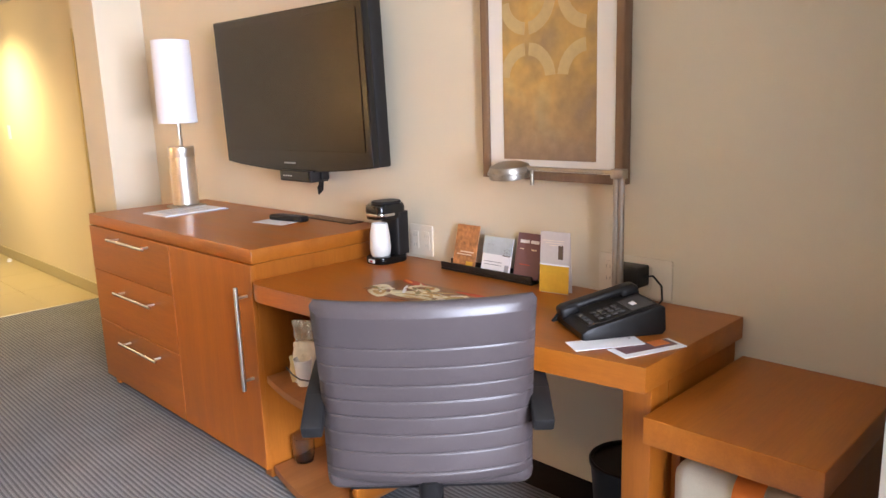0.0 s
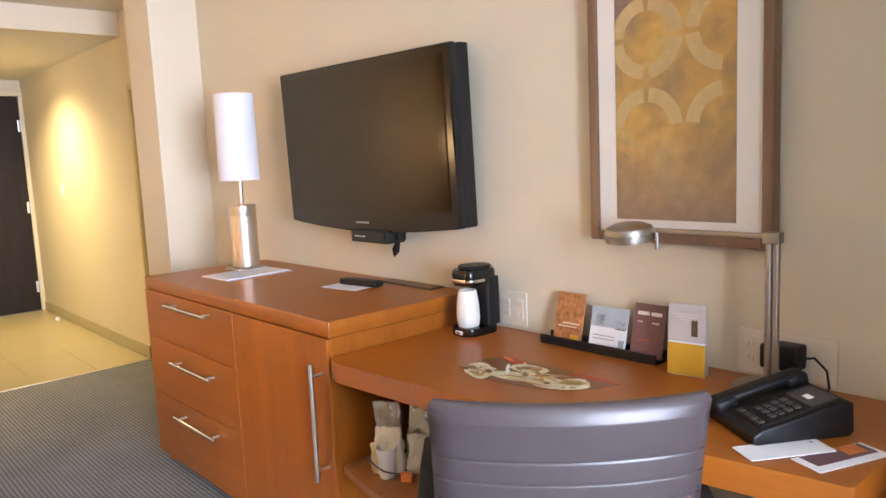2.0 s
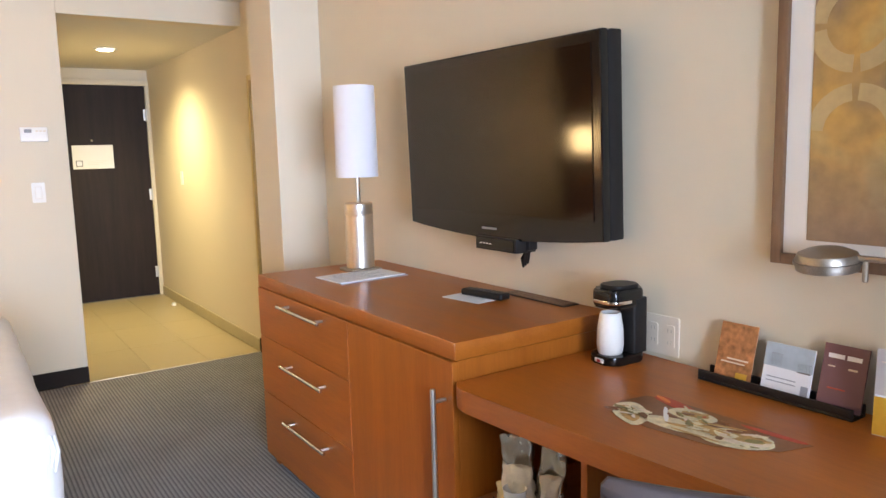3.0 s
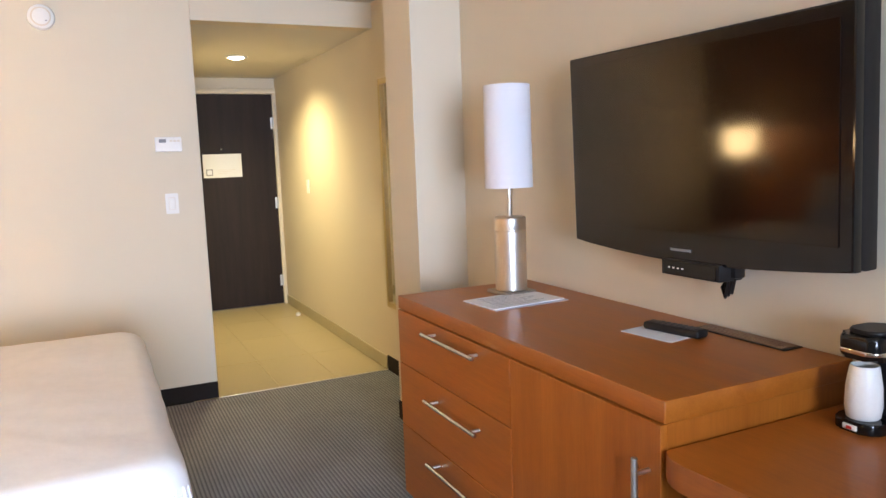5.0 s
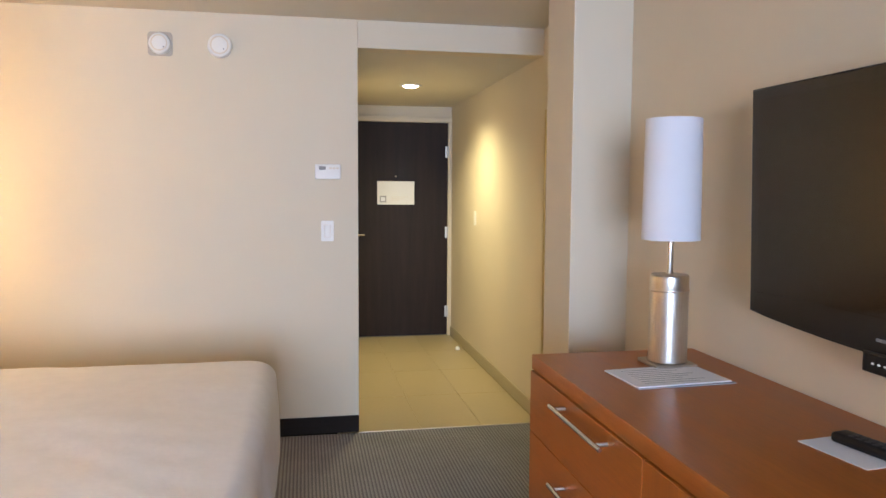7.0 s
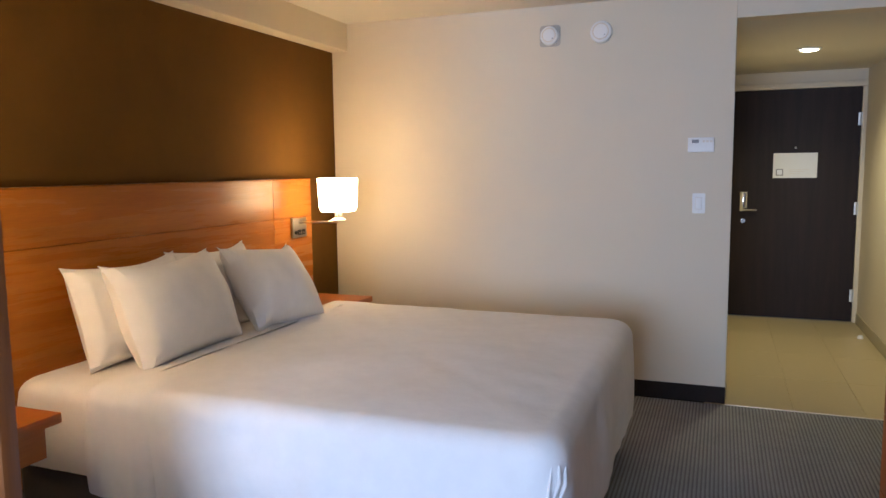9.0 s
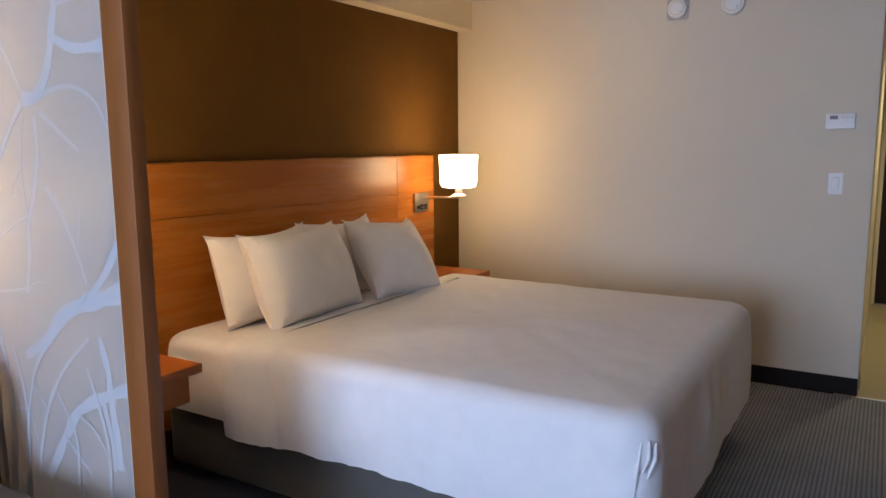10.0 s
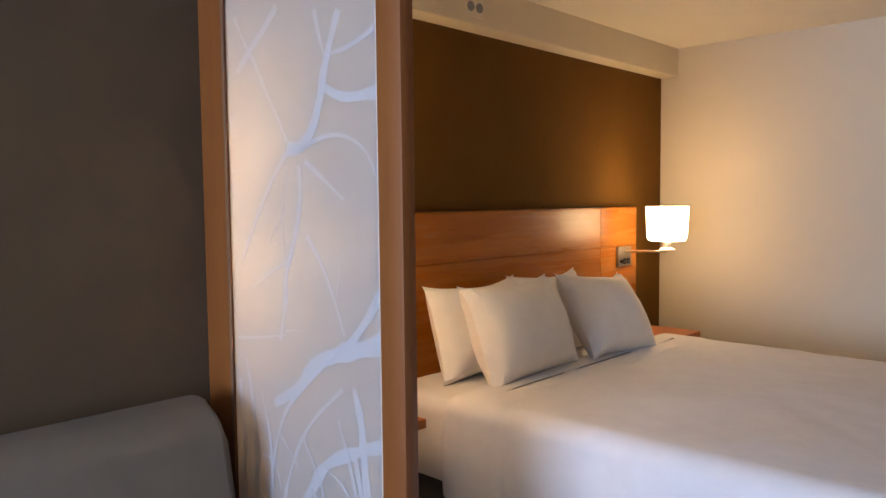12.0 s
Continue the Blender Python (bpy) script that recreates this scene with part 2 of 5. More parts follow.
def box(x0, x1, y0, y1, z0, z1, r=0.0, seg=2, bm=None):
    made = bmesh.new()
    bmesh.ops.create_cube(made, size=1.0)
    for v in made.verts:
        v.co = Vector(((x0 + x1) / 2 + v.co.x * (x1 - x0), (y0 + y1) / 2 + v.co.y * (y1 - y0), (z0 + z1) / 2 + v.co.z * (z1 - z0)))
    if r:
        bmesh.ops.bevel(made, geom=list(made.edges), offset=r, segments=seg, profile=0.5, affect="EDGES")
    return join(bm, made)


def join(bm, made, m=None):
    if m is not None:
        made.transform(m)
    if bm is None:
        return made
    me = bpy.data.meshes.new("tmp")
    made.to_mesh(me)
    made.free()
    bm.from_mesh(me)
    bpy.data.meshes.remove(me)
    return bm


def lathe(profile, n=32, bm=None, m=None):
    """Turns (radius, height) pairs round z; closes the ends on the axis."""
    made = bmesh.new()
    rings = [[made.verts.new((r * math.cos(2 * math.pi * i / n), r * math.sin(2 * math.pi * i / n), z)) for i in range(n)] for r, z in profile]
    for a, b in zip(rings, rings[1:]):
        for i in range(n):
            made.faces.new((a[i], a[(i + 1) % n], b[(i + 1) % n], b[i]))
    made.faces.new(rings[0][::-1])
    made.faces.new(rings[-1])
    return join(bm, made, m)


def rod(a, b, r, n=12, bm=None, bevel=0.0):
    a, b = Vector(a), Vector(b)
    d = b - a
    m = Matrix.Translation(a) @ d.to_track_quat("Z", "Y").to_matrix().to_4x4()
    k = min(r * 0.3, 0.002)
    return lathe(((r - k, 0), (r, k), (r, d.length - k), (r - k, d.length)), n, bm, m)


def tube(points, r, n=8, bm=None, radii=None, flatten=None):
    """A bent round bar through the points."""
    pts = [Vector(p) for p in points]
    made, rings = bmesh.new(), []
    for i, p in enumerate(pts):
        d = (pts[min(i + 1, len(pts) - 1)] - pts[max(i - 1, 0)]).normalized()
        side = d.cross(Vector((0, 0, 1)))
        side = (side if side.length > 0.05 else d.cross(Vector((0, 1, 0)))).normalized()
        up = side.cross(d).normalized()
        k = radii[i] if radii else r
        rings.append([made.verts.new(p + k * (math.cos(2 * math.pi * j / n) * side + math.sin(2 * math.pi * j / n) * up)) for j in range(n)])
    for a, b in zip(rings, rings[1:]):
        for j in range(n):
            made.faces.new((a[j], a[(j + 1) % n], b[(j + 1) % n], b[j]))
    made.faces.new(rings[0][::-1])
    made.faces.new(rings[-1])
    return join(bm, made)


def prism(outline, z0, z1, r=0.0, bm=None, m=None):
    """An outline in x, y drawn up from z0 to z1, with its rims rounded."""
    made = bmesh.new()
    lo = [made.verts.new((x, y, z0)) for x, y in outline]
    hi = [made.verts.new((x, y, z1)) for x, y in outline]
    k = len(lo)
    made.faces.new(lo[::-1])
    made.faces.new(hi)
    for i in range(k):
        made.faces.new((lo[i], lo[(i + 1) % k], hi[(i + 1) % k], hi[i]))
    if r:
        rim = [e for e in made.edges if abs(e.verts[0].co.z - e.verts[1].co.z) < 1e-6]
        bmesh.ops.bevel(made, geom=rim, offset=r, segments=2, profile=0.5, affect="EDGES")
    return join(bm, made, m)


def rounded(w, h, r, n=5, cx=0.0, cy=0.0):
    """The outline of a rectangle with round corners."""
    out = []
    for sx, sy, a in ((1, 1, 0), (-1, 1, 90), (-1, -1, 180), (1, -1, 270)):
        for i in range(n + 1):
            t = radians(a + 90 * i / n)
            out.append((cx + sx * (w / 2 - r) + r * math.cos(t), cy + sy * (h / 2 - r) + r * math.sin(t)))
    return out


def setting(name, bm, material, label="", flat=True):
    return tagged(part(name, bm, material, None, "", flat), label or name.replace("_", " "), name.split("_")[0], "", "structure")


# ---------------------------------------------------------------- structure
XW, XH, XB, YE, YD, YS = 1.85, 1.872, -1.82, 5.76, 8.53, -2.2   # desk wall, hall wall, bed wall, end wall, entry, window wall
XS = -1.66                                                       # wall behind the sofa
ZC, ZH = 2.388, 2.232                                            # room ceiling, hall ceiling
setting("floor", box(XB - 0.1, 2.0, YS - 0.1, 5.735, -0.1, 0.0), CARPET, "grey-brown ribbed carpet on the bedroom floor")
hall_floor = setting("floor_hall", box(0.65, 2.0, 5.745, YD + 0.1, -0.1, -0.004), GROUT, "tan tiled entry hall floor")
setting("trim_threshold", box(0.765, XH, 5.733, 5.747, -0.01, 0.004, 0.002), STEEL, "thin metal strip between carpet and tile")
setting("wall_desk", box(XW, 2.05, YS - 0.1, 4.5, 0, 2.5), WALL, "beige wall behind the desk and television")
setting("wall_pier", box(1.585, 2.05, 4.5, 4.84, 0, 2.5, 0.004), WALL, "beige wall pier beside the dresser")
setting("wall_hall_east", box(XH, 2.05, 4.84, YD + 0.2, 0, 2.5), WALL, "beige hall wall with a tall mirror")
setting("wall_end", box(XB, 0.765, YE, YE + 0.12, 0, 2.5, 0.003), WALL, "plain beige wall beyond the bed")
setting("wall_hall_west", box(0.645, 0.765, YE + 0.121, YD + 0.2, 0, 2.5), WALL, "beige wall on the other side of the hall")
setting("wall_header", box(0.766, XH - 0.001, YE, YE + 0.12, ZH, 2.5), WALL, "wall header over the hall opening")
wall_entry = setting("wall_entry", box(0.645, 0.79, YD + 0.052, YD + 0.16, 0, 2.5), WALL, "hall end wall round the entry door")
part("wall_over_door", box(0.791, XH, YD + 0.02, YD + 0.14, 2.10, 2.5), WALL, wall_entry, flat=True)
setting("wall_bed", box(XB - 0.15, XB, YS - 0.1, YE + 0.12, 0, 2.5), BROWN, "dark brown fabric-covered wall behind the bed")
setting("wall_sofa", box(XB, XS, YS, 2.357, 0, ZC), BROWN_DAYLIT, "brown fabric-covered wall behind the sofa, greyed as if daylit")
setting("beam_bed", box(XB, -1.70, 2.358, YE, 2.205, 2.40, 0.003), WALL, "beige soffit beam above the headboard")
setting("ceiling", box(XB - 0.1, 2.05, YS - 0.1, YE - 0.001, ZC, 2.55), CEIL, "pale warm painted ceiling")
setting("ceiling_hall", box(0.766, XH, YE + 0.121, YD + 0.02, ZH, 2.3), CEIL, "lower painted ceiling of the hall")

# window wall behind the start of the walk
ww = setting("wall_window", box(XB, -0.95, YS - 0.1, YS - 0.001, 0, 2.5), WALL, "plain wall round the window")
part("wall_piece", box(0.85, XW, YS - 0.1, YS, 0, 2.5), WALL, ww, flat=True)
part("wall_sill", box(-0.95, 0.85, YS - 0.1, YS, 0, 0.5), WALL, ww, flat=True)
part("wall_lintel", box(-0.95, 0.85, YS - 0.1, YS, 2.32, 2.5), WALL, ww, flat=True)
win = thing("window_1", pose(0, 0, 0), "wide bedroom window with a dark aluminium frame", "window", kind="structure")
for a, b in ((-0.95, -0.90), (-0.08, -0.02), (0.80, 0.85)):
    part("window_frame", box(a, b, YS - 0.09, YS - 0.04, 0.5, 2.32, 0.004), ALU, win)
for a, b in ((0.5, 0.55), (2.27, 2.32)):
    part("window_rail", box(-0.90, 0.80, YS - 0.09, YS - 0.04, a, b, 0.004), ALU, win)
for a, b in ((-0.90, -0.08), (-0.02, 0.80)):
    pane = part("pane", box(a, b, YS - 0.07, YS - 0.064, 0.55, 2.27), PANE, win)
    pane.visible_shadow = False

# open drape beside the bench; its wider rear panel is an unseen light blocker
dr = thing("window_drape", pose(1.522, 0.418, 0), "white floor-length drape drawn back against the wall", "curtain")
# rear panel added out of view, reaching out to shade the desk end
for k, (xa, yk) in enumerate(((-0.32, 0.06), (-0.50, -0.13))):
    folds = round((0.32 - xa) * 110)
    ridge = [(xa + (0.32 - xa) * i / folds, yk + 0.035 * math.sin(1.08 * i + k)) for i in range(folds + 1)]
    out = [(x, y + 0.005) for x, y in ridge] + [(x, y - 0.005) for x, y in ridge[::-1]]
    part("drape_panel", prism(out, 0.02, ZC - 0.03), LINEN, dr)
part("drape_rail", box(-0.502, 0.322, -0.17, 0.10, ZC - 0.03, ZC - 0.001, 0.002), ALU, dr)

# baseboards
def baseboard(x0, x1, y0, y1, material=BASEB, h=0.10):
    setting("baseboard", box(x0, x1, y0, y1, 0.0, h, 0.002), material, "dark rubber baseboard" if material == BASEB else "tan tile skirting")


baseboard(XB + 0.001, 0.765, YE - 0.008, YE)
baseboard(XW - 0.008, XW, YS, 4.49)
baseboard(1.577, 1.585, 4.5, 4.84)
baseboard(1.585, XW - 0.009, 4.492, 4.5)
baseboard(XH - 0.008, XH, 4.842, 5.74)
baseboard(XH - 0.010, XH, 5.75, YD, HALLBASE, 0.09)
baseboard(0.765, 0.775, YE + 0.125, YD, HALLBASE, 0.09)

# entry door
door = thing("door_1", pose(0, 0, 0), "closed dark brown flush entry door with steel hinges", "door", kind="structure")
part("door_leaf", box(0.802, 1.832, YD, YD + 0.045, 0.008, 2.078, 0.003), DOORW, door)
for x0, x1, z0, z1 in ((0.766, 0.800, 0, 2.079), (1.834, XH - 0.001, 0, 2.079), (0.766, XH - 0.001, 2.08, 2.132)):
    part("door_frame", box(x0, x1, YD - 0.018, YD + 0.05, z0, z1, 0.004), WALL, door, "beige painted frame")
for z in (1.80, 1.02, 0.24):
    h = part("hinge", box(1.808, 1.834, YD - 0.004, YD, z - 0.055, z + 0.055, 0.001), SATIN, door, "satin steel hinge")
    part("hinge_pin", rod((1.836, YD - 0.010, z - 0.058), (1.836, YD - 0.010, z + 0.058), 0.009), SATIN, h)
lock = part("lock_plate", box(0.872, 0.938, YD - 0.022, YD, 0.985, 1.165, 0.006), CHROME, door, "satin steel lock")
part("lever", join(rod((0.905, YD - 0.055, 1.0), (0.905, YD - 0.02, 1.0), 0.012), rod((0.895, YD - 0.055, 1.0), (1.02, YD - 0.055, 1.0), 0.010)), CHROME, lock)
part("deadbolt", rod((0.905, YD - 0.03, 0.90), (0.905, YD, 0.90), 0.022), CHROME, door)
part("peephole", rod((1.324, YD - 0.006, 1.56), (1.324, YD, 1.56), 0.010), CHROME, door)
sign = thing("door_notice", pose(1.324, YD - 0.002, 1.402), "framed white safety notice on the entry door", "notice")
part("notice_card", box(-0.18, 0.18, -0.006, 0, -0.112, 0.112, 0.002), WHITEP, sign)
part("map_square", box(-0.155, -0.095, -0.008, -0.006, -0.09, -0.03), GREYKEY, sign)
part("map_inner", box(-0.147, -0.103, -0.0095, -0.008, -0.082, -0.038), PAPER, sign)
for i in range(3):
    part("text_line", box(-0.05, 0.12 - 0.04 * i, -0.0068, -0.006, -0.04 - 0.016 * i, -0.0375 - 0.016 * i), CREAM, sign)


# ---------------------------------------------------------------- dresser, desk and bench
def bar_handle(parent, a, b, reach, r=0.0072):
    """A bar pull on two short posts; reach is towards the room (-x)."""
    a, b = Vector(a), Vector(b)
    h = part("handle", rod(a, b, r), STEELY if abs(a.y - b.y) > 0.1 else STEEL, parent, "brushed steel bar handle")
    for f in (0.1, 0.9):
        p = a.lerp(b, f)
        part("post", rod(p, p + Vector((reach, 0, 0)), r * 0.8, 8), STEEL, h)
    return h


def dresser():
    d = thing("dresser", pose(0, 0, 0), "cherry veneer dresser with three drawers and a tall door", "dresser")
    y0, y1, xf = 2.43, 3.925, 1.25
    part("top", box(1.235, 1.845, y0 - 0.006, y1, 0.806, 0.857, 0.003), WOODY, d)
    part("side_panel", box(xf, 1.84, y0, y0 + 0.022, 0.045, 0.804), WOODZ, d)
    part("side_panel", box(xf, 1.84, y1 - 0.03, y1 - 0.008, 0.045, 0.804), WOODZ, d)
    part("back_panel", box(1.825, 1.84, y0 + 0.022, y1 - 0.03, 0.045, 0.804), WOODZ, d)
    part("bottom_panel", box(xf + 0.022, 1.825, y0 + 0.022, y1 - 0.03, 0.045, 0.07), WOODY, d)
    part("divider", box(xf + 0.022, 1.825, 3.05, 3.07, 0.07, 0.804), WOODZ, d)
    for z0, z1, zh in ((0.592, 0.802, 0.768), (0.338, 0.588, 0.520), (0.047, 0.334, 0.280)):
        f = part("drawer_front", box(1.230, 1.252, 3.062, y1 - 0.006, z0, z1, 0.0015), WOODY, d)
        bar_handle(f, (1.192, 3.612, zh), (1.192, 3.220, zh), 0.039)
    f = part("door", box(1.230, 1.252, y0 + 0.001, 3.058, 0.047, 0.802, 0.0015), WOODZ, d)
    bar_handle(f, (1.188, 2.466, 0.728), (1.188, 2.466, 0.352), 0.043, 0.0078)
    for x in (1.28, 1.80):
        for y in (y0 + 0.04, y1 - 0.05):
            part("foot", box(x - 0.022, x + 0.022, y - 0.022, y + 0.022, 0.0, 0.045, 0.003), WOODZ, d)
    g = part("cable_grille", box(1.765, 1.835, 2.56, 2.88, 0.857, 0.860, 0.001), BLACK, d, "dark slotted cable grille")
    for i in range(5):
        part("slat", box(1.772 + 0.0125 * i, 1.779 + 0.0125 * i, 2.57, 2.87, 0.860, 0.8625), FRAMEW, g)
    return d


def desk_outline(n=60):
    """The desk's bowed front, from the dresser to its far end."""
    a = [(1.842, 1.0), (1.842, 2.422)]
    front = []
    for i in range(n + 1):
        f = i / n
        y = 2.422 + (1.0 - 2.422) * f
        front.append((1.203 + 0.144 * f - 0.020 * math.sin(math.pi * f) + 0.034 * max(0, 1 - f / 0.05) ** 2, y))
    return a + front


def desk():
    d = thing("desk", pose(0, 0, 0), "cherry veneer writing desk with a bowed front edge", "desk")
    part("desktop", prism(desk_outline(), 0.690, 0.75, 0.003), WOODY, d)
    part("leg", box(1.395, 1.475, 1.012, 1.085, 0, 0.69, 0.003), WOODZ, d)
    part("end_panel", box(1.475, 1.83, 1.012, 1.05, 0, 0.69, 0.002), WOODZ, d)
    # open corner shelves beside the dresser
    part("shelf_side", box(1.29, 1.82, 1.985, 2.005, 0.055, 0.69, 0.002), WOODZ, d)
    part("shelf_back", box(1.80, 1.82, 2.005, 2.42, 0.055, 0.69), WOODZ, d)
    def shelf_outline(inset):
        pts = [(1.80, 2.005), (1.80, 2.422)]
        for i in range(11):
            f = i / 10
            pts.append((1.255 + inset - 0.055 * math.sin(math.pi * f * 0.62), 2.422 - 0.417 * f))
        return pts
    part("shelf", prism(shelf_outline(0.0), 0.375, 0.40, 0.002), SHELFW, d)
    part("shelf", prism(shelf_outline(0.0), 0.03, 0.058, 0.002), SHELFW, d)
    part("shelf_foot", box(1.32, 1.36, 2.05, 2.09, 0, 0.03), WOODZ, d)
    part("shelf_foot", box(1.32, 1.36, 2.35, 2.39, 0, 0.03), WOODZ, d)
    return d


def bench():
    b = thing("luggage_bench", pose(0, 0, 0), "low cherry veneer luggage bench beside the desk", "bench")
    part("top", box(1.335, 1.845, 0.628, 0.998, 0.580, 0.643, 0.003), WOODX, b)
    part("side_panel", box(1.40, 1.84, 0.65, 0.672, 0, 0.581, 0.002), WOODZ, b)
    part("side_panel", box(1.485, 1.84, 0.984, 1.006, 0, 0.581, 0.002), WOODZ, b)
    part("shelf", box(1.42, 1.84, 0.673, 0.983, 0.10, 0.122, 0.002), WOODX, b)
    part("back_panel", box(1.825, 1.84, 0.673, 0.983, 0.124, 0.581), WOODZ, b)
    return b


dresser()
desk()
bench()


def folded_blanket():
    t = thing("folded_blanket", pose(1.60, 0.828, 0.122), "cream folded blanket with an orange stripe on the bench shelf", "blanket")
    bm = box(-0.19, 0.20, -0.148, 0.148, 0.0, 0.40, 0.05, 5)
    bmesh.ops.subdivide_edges(bm, edges=list(bm.edges), cuts=2, use_grid_fill=True)
    for v in bm.verts:
        k = noise.noise(v.co * 9) * 0.010 + noise.noise(v.co * 25) * 0.003
        v.co += Vector((k, k * 0.3, k * 0.4 if v.co.z > 0.02 else 0))
    part("blanket_body", bm, cloth("cream_blanket", (0.66, 0.58, 0.45), 0.08, 300, 0.95, 0.5), t)
    st = box(-0.205, 0.205, -0.055, -0.018, 0.004, 0.412, 0.05, 4)
    part("stripe", st, cloth("orange_stripe", (0.75, 0.19, 0.03), 0.08, 300, 0.95, 0.5), t, "woven orange stripe")


folded_blanket()


# ---------------------------------------------------------------- office chair
def office_chair():
    """Chair facing local +y; the back is ribbed on its outer side."""
    c = thing("office_chair", pose(1.092, 1.418, 0, 0, 0, -44.5), "grey leather swivel office chair with a ribbed back", "chair")
    W, H, FOOT = 0.492, 0.457, 0.463
    seams = [0.039, 0.087, 0.133, 0.176, 0.216, 0.257, 0.303, 0.3485]
    bm = bmesh.new()
    nu, nv = 22, 304
    def back_point(u, v, side):
        # u across -1..1, v up 0..1; leaning back, bowed round the sitter
        z = FOOT + v * H
        k = (z - 0.415) / 0.52
        lean = -0.055 - 0.085 * k + 0.03 * math.sin(math.pi * k)
        bow = 0.045 * u * u
        half = W / 2 * (0.985 + 0.015 * v) - 0.010 * max(0, abs(v - 0.5) * 2 - 0.94) * 16
        edge = (1 - abs(u) ** 10) ** 0.5 * min(1, (min(v, 1 - v) / 0.07 + 0.0001)) ** 0.5
        th = 0.004 + 0.026 * edge
        h = v * H
        near = min(seams, key=lambda s: abs(h - s))
        d = abs(h - near)
        groove = 0.0024 * math.exp(-(d / 0.0019) ** 2)
        # each panel swells a little towards its lower seam
        lo = max([s for s in seams if s <= h], default=0.0)
        hi = min([s for s in seams if s > h], default=H)
        f = (h - lo) / (hi - lo)
        puff = 0.0014 * math.sin(math.pi * min(1, f)) ** 0.5 if hi < H else 0.0035 * math.sin(math.pi * f) ** 0.5
        puff += 0.0012 * noise.noise(Vector((u * 2.2, h * 16, 3)))
        return Vector((u * half, lean + bow + (-th - puff * edge + groove * edge if side < 0 else th), z))
    grids = []
    for side in (-1, 1):
        g = [[bm.verts.new(back_point(-1 + 2 * i / nu, j / nv, side)) for i in range(nu + 1)] for j in range(nv + 1)]
        grids.append(g)
        for j in range(nv):
            for i in range(nu):
                bm.faces.new((g[j][i], g[j][i + 1], g[j + 1][i + 1], g[j + 1][i]))
    a, b = grids
    for j in range(nv):
        bm.faces.new((a[j][0], a[j + 1][0], b[j + 1][0], b[j][0]))
        bm.faces.new((a[j][nu], a[j + 1][nu], b[j + 1][nu], b[j][nu]))
    for i in range(nu):
        bm.faces.new((a[0][i], a[0][i + 1], b[0][i + 1], b[0][i]))
        bm.faces.new((a[nv][i], a[nv][i + 1], b[nv][i + 1], b[nv][i]))
    back = part("backrest", bm, LEATHER, c)
    for s in seams:
        pts = [back_point(-0.97 + 1.94 * i / 16, s / H, -1) + Vector((0, 0.0005, 0)) for i in range(17)]
        part("stitched_seam", tube(pts, 0.0009, 5), SEAM, back)
    part("seat", box(-0.245, 0.245, -0.03, 0.44, 0.43, 0.50, 0.032, 4), LEATHER, c)
    part("seat_pan", box(-0.20, 0.20, 0.02, 0.40, 0.405, 0.43, 0.01), BLACK, c)
    for s in (-1, 1):
        arm = bmesh.new()
        for p, q in (((-0.085, 0.612), (0.0, 0.655)), ((0.0, 0.655), (0.13, 0.685)), ((0.13, 0.685), (0.27, 0.69))):
            d = Vector((0, q[0] - p[0], q[1] - p[1]))
            join(arm, box(-0.024, 0.024, -0.004, d.length + 0.004, -0.018, 0.018, 0.006, 2), pose(s * 0.260, p[0], p[1], math.degrees(math.atan2(d.z, d.y)), 0, 0))
        part("armrest", arm, BLACK, c, "black plastic armrest")
        part("arm_support", tube([(s * 0.258, 0.20, 0.675), (s * 0.258, 0.18, 0.50), (s * 0.235, 0.17, 0.425), (s * 0.15, 0.17, 0.41)], 0.016, 10), BLACK, c)
    part("back_bracket", tube([(0, -0.055, 0.482), (0, -0.03, 0.42), (0, 0.10, 0.395), (0, 0.2, 0.40)], 0.028, 10), BLACK, c)
    part("gas_column", rod((0, 0.19, 0.10), (0, 0.19, 0.405), 0.028, 16), BLACK, c)
    for i in range(5):
        t = radians(72 * i + 20)
        x, y = math.sin(t), math.cos(t)
        part("base_leg", tube([(0.02 * x, 0.19 + 0.02 * y, 0.115), (0.15 * x, 0.19 + 0.15 * y, 0.10), (0.30 * x, 0.19 + 0.30 * y, 0.07)], 0.02, 8, None, (0.024, 0.020, 0.014)), BLACK, c)
        part("caster", rod((0.30 * x - 0.022 * y, 0.19 + 0.30 * y + 0.022 * x, 0.028), (0.30 * x + 0.022 * y, 0.19 + 0.30 * y - 0.022 * x, 0.028), 0.028, 14), BLACK, c)


office_chair()


